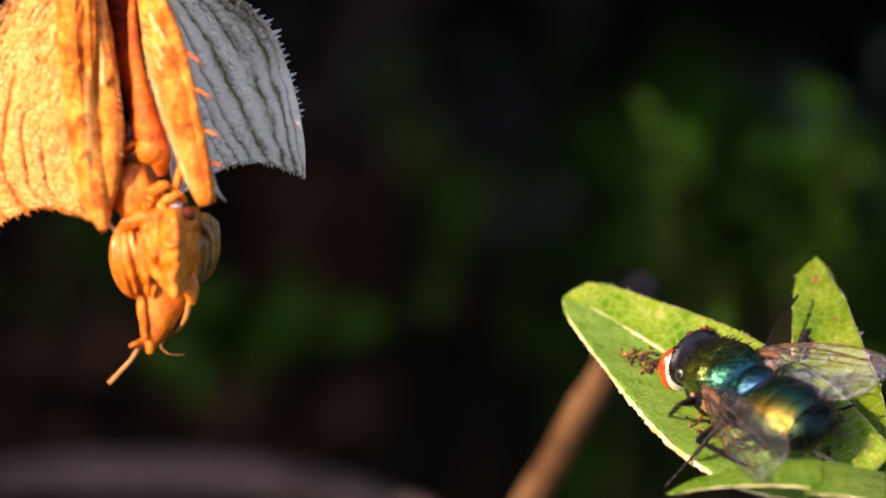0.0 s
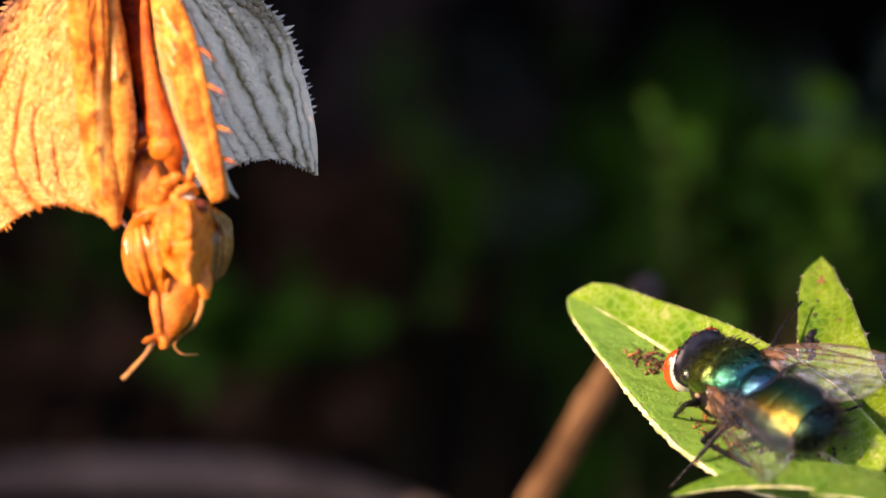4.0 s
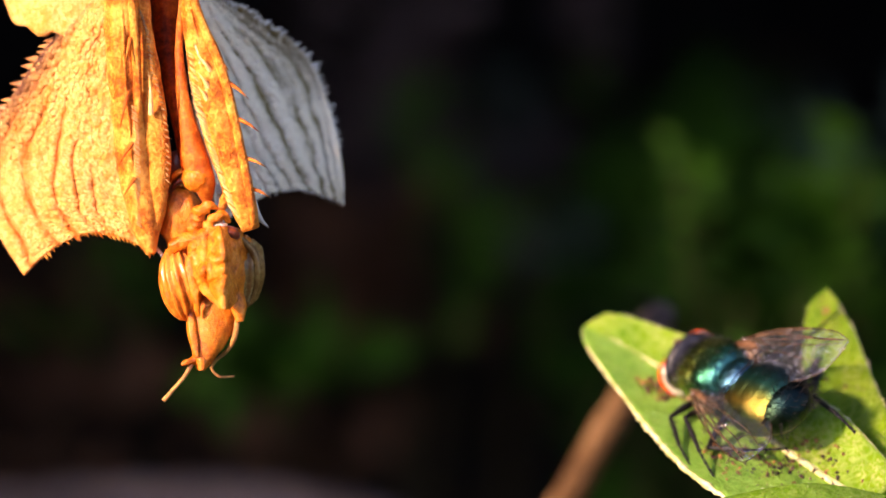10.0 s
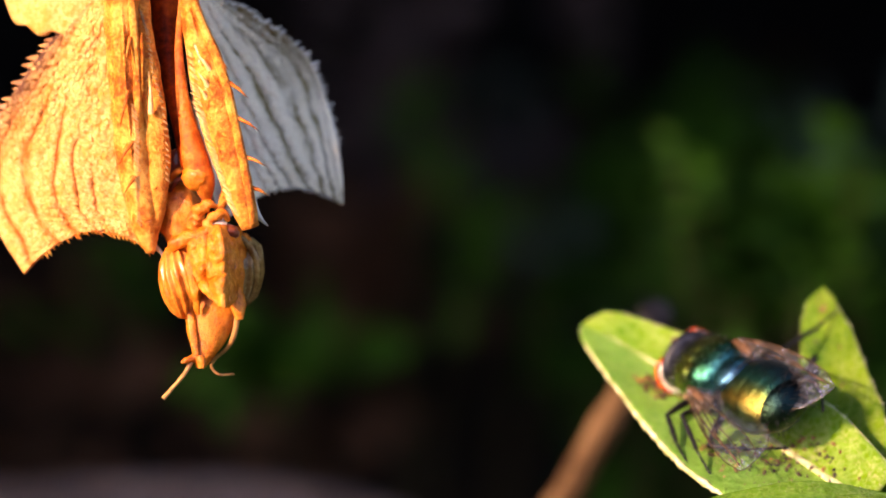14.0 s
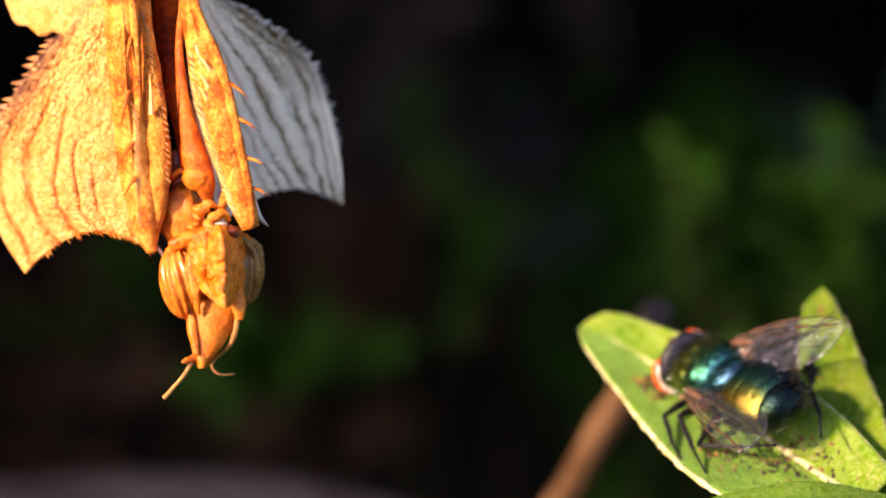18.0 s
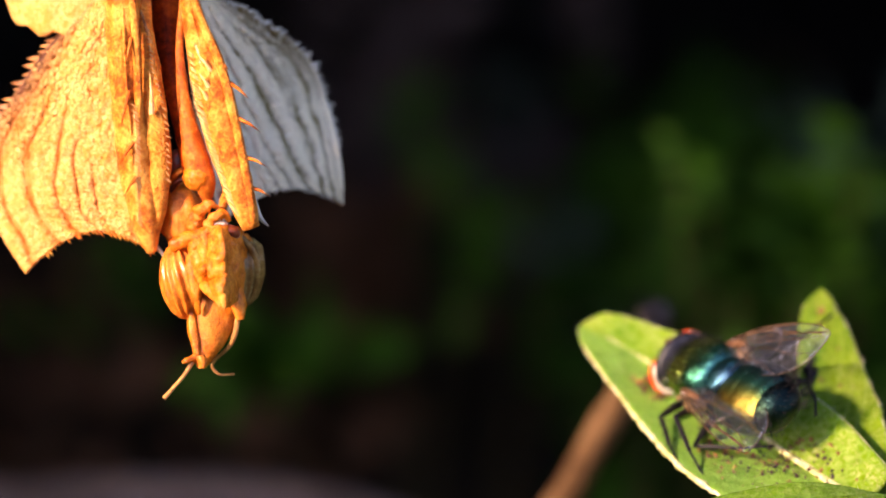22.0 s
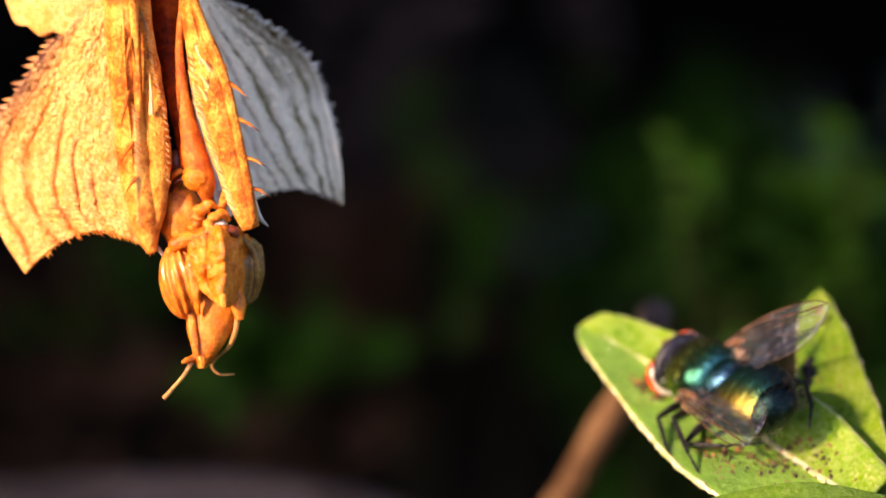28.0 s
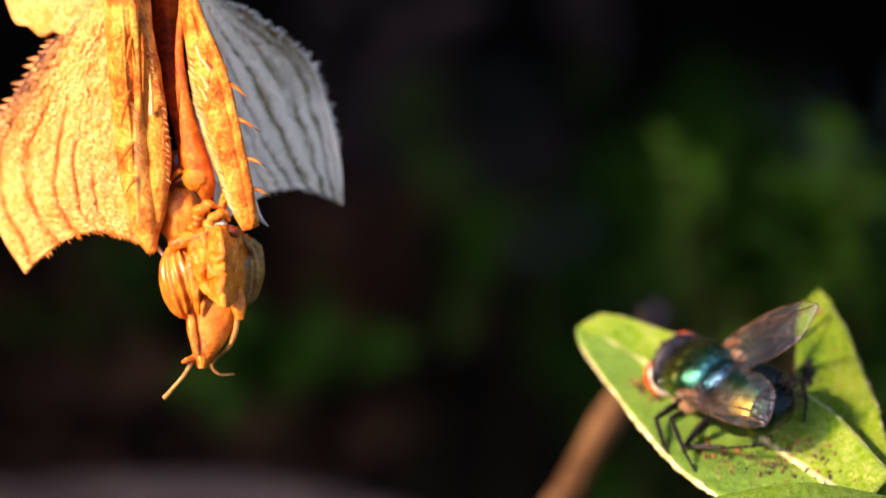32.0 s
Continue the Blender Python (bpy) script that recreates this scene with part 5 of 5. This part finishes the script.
    piece("mouthpart", lambda bm: tube(bm, [(3.3, 0, 2.0), (3.5, 0, 1.4), (3.6, 0, 0.9)], [0.3, 0.25, 0.3], 10, 8), FLY_BLACK, "", head)
    for k in (1, -1):
        piece("antenna", lambda bm: tube(bm, [(3.75, 0.18 * k, 2.9), (3.95, 0.22 * k, 2.6), (4.0, 0.24 * k, 2.35)], [0.09, 0.11, 0.08], 8, 7), FLY_BLACK, "", head)
        piece("shoulder", lambda bm: blob(bm, (2.1, 1.18 * k, 2.75), (0.42, 0.34, 0.40)), THORAX)
        piece("squama", lambda bm: blob(bm, (-0.25, 1.62 * k, 2.35), (0.62, 0.34, 0.42), (0, 14, 25 * k), 24, 16, lambda n: 1 + 0.25 * noise.noise(n * 2.6)), FLY_CREAM, "tan scale at the wing root")
        piece("halter", lambda bm: blob(bm, (1.15, 1.62 * k, 2.35), (0.15, 0.10, 0.11), (0, 0, 0), 14, 10), FLY_CREAM, "pale knob on the flank")
        # black flank: the shadow under the thorax put into the colour
        piece("flank", lambda bm: blob(bm, (0.75, 1.15 * k, 1.95), (1.5, 0.5, 0.85), (0, 0, 0), 24, 16, lambda n: 1 + 0.08 * noise.noise(n * 3)), FLY_BLACK, "flank with its shadow put in as black")

    def hairs_on(bm, c, radii, count, low, high, lean, length, thick, wide=1.1):
        for _ in range(count):
            a, b = r.uniform(-wide, wide), r.uniform(low, high)
            n = Vector((b, math.sin(a) * math.sqrt(1 - b * b), math.cos(a) * math.sqrt(1 - b * b)))
            p = Vector([c[i] + radii[i] * n[i] * 0.99 for i in range(3)])
            spike(bm, p, p + (n + Vector(lean)).normalized() * r.uniform(*length), thick, 4)

    def bristles(bm):
        hairs_on(bm, (1.05, 0, 2.52), (1.88, 1.57, 1.20), 150, -0.95, 0.9, (-1.2, 0, 0.1), (0.22, 0.5), 0.022)
        for y in (-1.25, -0.75, -0.28, 0.28, 0.75, 1.25):       # rows of long bristles along the back
            for i in range(7):
                x = 2.15 - 0.48 * i + r.uniform(-0.08, 0.08)
                nx, ny = (x - 1.10) / 1.90, (y + r.uniform(-0.06, 0.06)) / 1.62
                up = max(0.0, 1 - abs(nx) ** 2.5 - abs(ny) ** 2.5) ** 0.4
                p = Vector((x, ny * 1.58, 2.5 + 1.17 * up))
                way = Vector((-0.9 - 0.15 * i, ny * 0.5, 0.55))
                spike(bm, p - Vector((0, 0, 0.05)), p + way.normalized() * (0.45 + 0.07 * i) * r.uniform(0.8, 1.2), 0.036, 5, (0, 0, 0.05))
        for k in range(22):
            a = -1.4 + 2.8 * k / 21
            p = Vector((-1.3 - 0.45 * math.cos(a), 1.0 * math.sin(a), 2.9 + 0.25 * math.cos(a)))
            spike(bm, p, p + Vector((-0.75, 0.55 * math.sin(a), 0.35)) * r.uniform(0.9, 1.6), 0.038, 5, (0, 0, 0.06))
    piece("bristles", bristles, FLY_BLACK, "stiff black bristles", thorax, "stuff")

    def tail_hairs(bm):
        hairs_on(bm, (-2.65, 0, 1.8), (2.25, 1.80, 1.28), 260, -0.95, 0.4, (-0.9, 0, 0), (0.18, 0.36), 0.014, 1.9)
        hairs_on(bm, (-4.15, 0, 1.68), (0.92, 1.32, 0.98), 130, -1.0, 0.1, (-0.4, 0, -0.05), (0.35, 0.75), 0.020, 2.4)
    piece("hairs", tail_hairs, FLY_BLACK, "short black hairs", abdomen, "stuff")

    def crown(bm):
        for _ in range(60):
            a = r.uniform(-1.5, 1.5)
            p = Vector((2.64, 1.41 * math.sin(a), 2.60 + 1.20 * math.cos(a)))
            spike(bm, p, p + Vector((0.15, 0.28 * math.sin(a), 0.34 * math.cos(a))) * r.uniform(0.6, 1.2), 0.016, 4)
    piece("bristles", crown, FLY_BLACK, "", head, "stuff")

    # wings: hinge at the origin, blade along -x
    wings = []
    for k in (1, -1):
        hinge = Matrix.Translation(Vector((0.25, 1.5 * k, 3.0)) * MM)
        w = piece("wing", lambda bm: sheet(bm, lambda s, t: wing_edge(s, t, k), 40, 22, 0.02), MEMBRANE, "clear smoky wing with brown veins", None, "", hinge)
        for ends, rad in (((0.0, 0.02, 0.99, 0.30), 0.070), ((0.0, 0.10, 0.62, 0.0), 0.050), ((0.02, 0.16, 0.985, 0.20), 0.055), ((0.02, 0.22, 0.95, 0.40), 0.045),
                          ((0.02, 0.30, 0.84, 0.74), 0.042), ((0.02, 0.42, 0.55, 0.97), 0.036), ((0.46, 0.20, 0.52, 0.47), 0.032), ((0.72, 0.33, 0.68, 0.62), 0.032), ((0.22, 0.27, 0.24, 0.52), 0.03)):
            s0, t0, s1, t1 = ends
            piece("vein", lambda bm: tube(bm, [wing_edge(s0 + (s1 - s0) * f, t0 + (t1 - t0) * f ** 1.4, k) for f in (0, 0.25, 0.5, 0.75, 1)], [rad * 0.8, rad * 0.65, rad * 0.35], 18, 6), FLY_VEIN, "", w)
        rim = [wing_edge(i / 12, 0.0, k) for i in range(12)] + [wing_edge(1.0, 0.5, k)] + [wing_edge(i / 12, 1.0, k) for i in range(11, 0, -1)]
        piece("wing_margin", lambda bm: tube(bm, rim, [0.045, 0.040, 0.022, 0.018, 0.016], 70, 5), FLY_VEIN, "thin dark margin of the wing", w)
        piece("wing_root", lambda bm: blob(bm, (-0.55, -0.10 * k, 0.0), (0.70, 0.20, 0.10), (0, 0, 8 * k), 22, 14, lambda n: 1 + 0.35 * noise.noise(n * 2.4)), FLY_TAN, "tan wing root", w)
        wings.append(w)

    # legs: each thigh and shin lies along its own x
    legs = {}
    for name, (hip, one, two, pole) in LEGS.items():
        thigh, shin = leg_pose(name, (hip[0] - 0.3, hip[1] * 2.8, 0.2))
        leg = piece("leg", lambda bm: tube(bm, [(0, 0, 0), (one * 0.5, 0, 0.06), (one, 0, 0)], [0.14, 0.19, 0.10], 14, 10), FLY_BLACK, "jointed black leg", None, "", thigh)

        def lower(bm):
            a, b = two * 0.52, two
            tube(bm, [(0, 0, 0), (a * 0.5, 0, 0.05), (a, 0, 0.14)], [0.10, 0.115, 0.09], 12, 8)
            for i in range(5):
                f0, f1 = a + (b - a) * i / 5, a + (b - a) * (i + 0.94) / 5
                z0, z1 = 0.14 * (1 - i / 5), 0.14 * (1 - (i + 1) / 5)
                tube(bm, [(f0, 0, z0), (f1, 0, z1)], [0.052, 0.075], 4, 7)
            for k in (1, -1):
                spike(bm, (b, 0, 0), (b + 0.12, 0.09 * k, -0.08), 0.03, 5)
            for _ in range(44):
                f = r.random()
                p = Vector((f * a, 0, 0.14 * f))
                spike(bm, p, p + Vector((r.uniform(0.2, 1), r.uniform(-1, 1), r.uniform(-1, 1))).normalized() * r.uniform(0.2, 0.42), 0.017, 4)
        low = piece("shin", lower, FLY_BLACK, "bristly shin and jointed foot", leg, "", shin)
        legs[name] = (leg, low)
    return ob, wings, legs


build_ground()
build_background()
build_shade_hedge()
build_sky_block_hedge()
build_shade_canopy()
build_twigs()
plant = build_plant()
mantis, mantis_head = build_mantis()
build_branch()
fly, fly_wings, fly_legs = build_fly()


# ---- what moves ----
def fly_at(u, v, ahead, above, lift=0.16):
    """The fly's pose: its place on the leaf, the way its head points and the way its back faces."""
    x = Vector(ahead).normalized()
    z = Vector(above)
    z = (z - x * z.dot(x)).normalized()
    return BASE @ Matrix.Translation(on_leaf(u, v, lift)) @ Matrix((x, z.cross(x), z)).transposed().to_4x4()


def shifted(home, du, dv):
    return Matrix.Translation(BASE.to_3x3() @ Vector((du * UNIT, 0, -dv * UNIT))) @ home


PLANT_ROWS = [(0, 2, -6), (1, 0, -6), (2, 0, -5), (3.5, 0, -5), (5.5, 0, -5), (6, 0, -5), (6.5, 1, -4), (7, 0, -1), (7.5, 0, 0), (13, 0, 0), (17, -1, 1), (20, -2, 2), (25, -4, 3), (28, -5, 3), (32, -6, 4)]
MANTIS_ROWS = [(0, -15, 9), (0.5, -4, 5), (1, -1, 4), (2, 0, 3), (3.5, -1, 4), (5.5, -2, 3), (6.5, 0, 2), (7.5, 0, 0), (11.5, 0, 0), (12, -7, 3), (12.5, 2, -1), (13, 0, 0), (19, 0, 0), (19.5, 3, 0), (20, 1, 0), (32, 0, 0)]
STAND_A, STAND_B = ((-0.589, 0.762, 0.269), (-0.257, -0.492, 0.832)), ((-0.46, 0.87, 0.16), (-0.56, -0.43, 0.709))
FLY_ROWS = [  # seconds, place, share of the second stance
    (0, 1353, 810, 0.0), (6.1, 1352, 810, 0.0), (6.5, 1352, 792, 0.25), (7, 1342, 746, 0.9), (8, 1339, 741, 1.0), (18.2, 1334, 741, 1.0), (18.5, 1321, 741, 1.0), (19, 1329, 742, 1.0), (32, 1325, 743, 1.0)]
WING_ROWS = [  # seconds; splay, roll and lift of the left wing; the same of the right wing
    (0, 23, 1, -7, 18, -21, 2.5), (6.2, 23, 1, -7, 18, -21, 2.5), (6.6, 22, -6, -6, 20, -19, 0), (7, 20, -14, -5, 22, -17, -4), (8, 18, -21, -4.5, 16, -15, -1), (12, 18, -21, -4.5, 17, -15, 0), (13, 18, -20, -5, 17, -15, 1),
    (14, 20, -16, -9, 1, -8, -11), (16.8, 19, -16, -3, -7, -2, -9), (17, 19, -16, -3, -7, -2, -9), (18, 15, -16, -3.5, 23, -14, 1), (18.5, 10, -8, -1, 21, -12, 10), (19, 0, 4, -8, 9, -8, -1),
    (20, -5, 10, -4, 16, -12, 5), (21, -7, 10, -4, 15, -12, 4), (22, 12, -10, -5, 16, -12, 4), (22.5, 7, -4, -5, 15, -12, 7), (23, -7, 12, -3, -4, 4, 0), (23.5, -7, 12, -4, -3, 2, -4), (24, 3, 2, -4, -4, 2, -4),
    (25, 7, -4, -4, 19, -14, 7), (27.5, 10, -8, -3, 26, -16, 10), (28, 10, -8, -3, 26, -16, 10), (29, 2, 4, -3, 0, 0, -2), (30, -7, 10, -4, 18, -12, 5), (31, 14, -12, -4.5, 21, -14, 8), (32, -2, 6, -3, 23, -14, 13)]
FOOT_A, FOOT_B = {}, {}
FOOT_A.update(front_left=(3.1, 1.88, 0.5), front_right=(2.9, -2.6, 0.1), mid_left=(-0.49, 5.09, 0.53), hind_left=(-3.1, 1.6, -0.2), hind_right=(-3.8, -2.8, 1.0))
FOOT_B.update(front_left=(-2.2, 4.5, 1.7), front_right=(2.6, -2.4, 0.1), mid_left=(-3.4, 4.3, 1.1), hind_left=(-3.9, 1.2, 0.5), hind_right=(-6.8, -0.8, 0.3))
BEND_A = {"front_left": (-0.34, 0.83, 0.44), "mid_left": (-0.85, 0.31, 0.42)}
HIND_ROWS = [(8, (-6.8, -0.8, 0.3)), (10, (-7.0, -0.8, 0.2)), (12, (-6.8, -0.7, 0.2)), (13, (-5.3, 0.2, 0.4)), (14, (-5.0, -1.0, 0.6)), (17, (-5.3, -0.9, 0.6)), (18, (-6.0, 0.0, 0.3)), (18.5, (-6.9, -1.5, 0.3)),
             (19, (-5.2, -0.5, 0.4)), (21, (-5.6, -0.2, 0.4)), (23, (-4.6, -1.4, 0.9)), (25, (-5.6, -0.4, 0.4)), (28, (-5.2, -0.4, 0.4)), (30, (-5.5, -0.2, 0.4)), (32, (-4.8, -0.6, 0.5))]


def along_rows(rows, t):
    for a, b in zip(rows, rows[1:]):
        if t <= b[0]:
            f = (t - a[0]) / (b[0] - a[0])
            return [p + (q - p) * f for p, q in zip(a[1:], b[1:])]
    return list(rows[-1][1:])


def motions():
    walk(plant, [(t, shifted(PLANT_HOME, a, b)) for t, a, b in PLANT_ROWS])
    hang = mantis.matrix_world.copy()
    walk(mantis, [(t, shifted(hang, a, b)) for t, a, b in MANTIS_ROWS])
    neck = mantis_head.matrix_basis.copy()
    walk(mantis_head, [(t, neck @ pose(0, 0, 0, a, b, 0)) for t, a, b in ((0, 9, 3), (0.4, 6, 3), (1, 3, 2), (3.5, 2, 2), (6, 1, 1), (8, 0, 0), (32, 0, 0))])
    fly_rows = []
    for t, u, v, share in FLY_ROWS:
        du, dv = along_rows(PLANT_ROWS, t)
        ahead, above = [Vector(a).lerp(Vector(b), share) for a, b in zip(STAND_A, STAND_B)]
        fly_rows.append((t, shifted(fly_at(u, v, ahead, above), du, dv)))
    walk(fly, fly_rows)
    groom = [(8, 0), (9, 0.5), (10, -0.4), (11, 0.6), (12, -0.2), (13, -0.9), (14, -0.6), (17, -1.2), (18, -0.2), (18.5, 0.8), (19, -0.3), (20, 0.3), (21, 0.5), (22, -0.2), (23, -0.9), (24, 0.2), (25, -0.4),
             (28, 0.3), (29, -0.5), (30, 0.3), (31, -0.3), (32, 0.1)]
    for name in FOOT_A:
        a, b = Vector(FOOT_A[name]), Vector(FOOT_B[name])
        stir = {"hind_left": Vector((0.7, 0.2, 0.5)), "front_left": Vector((0.05, 0.1, 0.0))}.get(name, Vector((0, 0, 0)))
        late = Vector(LEGS[name][3]).normalized()
        early = Vector(BEND_A.get(name, late))
        rows = [(0, a, early), (6.1, a, early), (6.35, a.lerp(b, 0.25), early.lerp(late, 0.33)), (6.6, a.lerp(b, 0.5), early.lerp(late, 0.67)), (7, a.lerp(b, 0.8), late)]
        rows += [(t, Vector(toe), late) for t, toe in HIND_ROWS] if name == "hind_right" else [(t, b + stir * k, late) for t, k in groom]
        for which in (0, 1):
            walk(fly_legs[name][which], [(t, leg_pose(name, toe, bend)[which]) for t, toe, bend in rows])
    # the leg that reaches over to the upright leaf
    rows = []
    front, back = Vector((0.8, -0.3, -0.2)), Vector((-0.8, -0.5, -0.3))
    for t, target, row, share in ((0, at(1462, 516, 14.8), 0, 0), (1.3, at(1458, 520, 14.8), 0, 0), (2, at(1430, 585, 12.4), 0, 0), (6, at(1430, 585, 12.4), 1, 0), (6.3, at(1445, 580, 12.6), 1, 0.4), (6.6, at(1465, 570, 13.0), 2, 0.7),
                                  (7, at(1488, 560, 13.4), 3, 1), (32, at(1484, 562, 13.4), -1, 1)):
        rows.append((t, fly_rows[row][1].inverted() @ (BASE @ target) / MM, tuple(front.lerp(back, share))))
    for which in (0, 1):
        walk(fly_legs["mid_right"][which], [(t, leg_pose("mid_right", toe, bend)[which]) for t, toe, bend in rows])
    for wing, k, col in ((fly_wings[0], 1, 1), (fly_wings[1], -1, 4)):
        hinge = wing.matrix_basis.copy()
        walk(wing, [(row[0], hinge @ pose(0, 0, 0, 0, 0, -k * row[col]) @ pose(0, 0, 0, 0, row[col + 2], 0) @ pose(0, 0, 0, -k * row[col + 1], 0, 0)) for row in WING_ROWS])


motions()
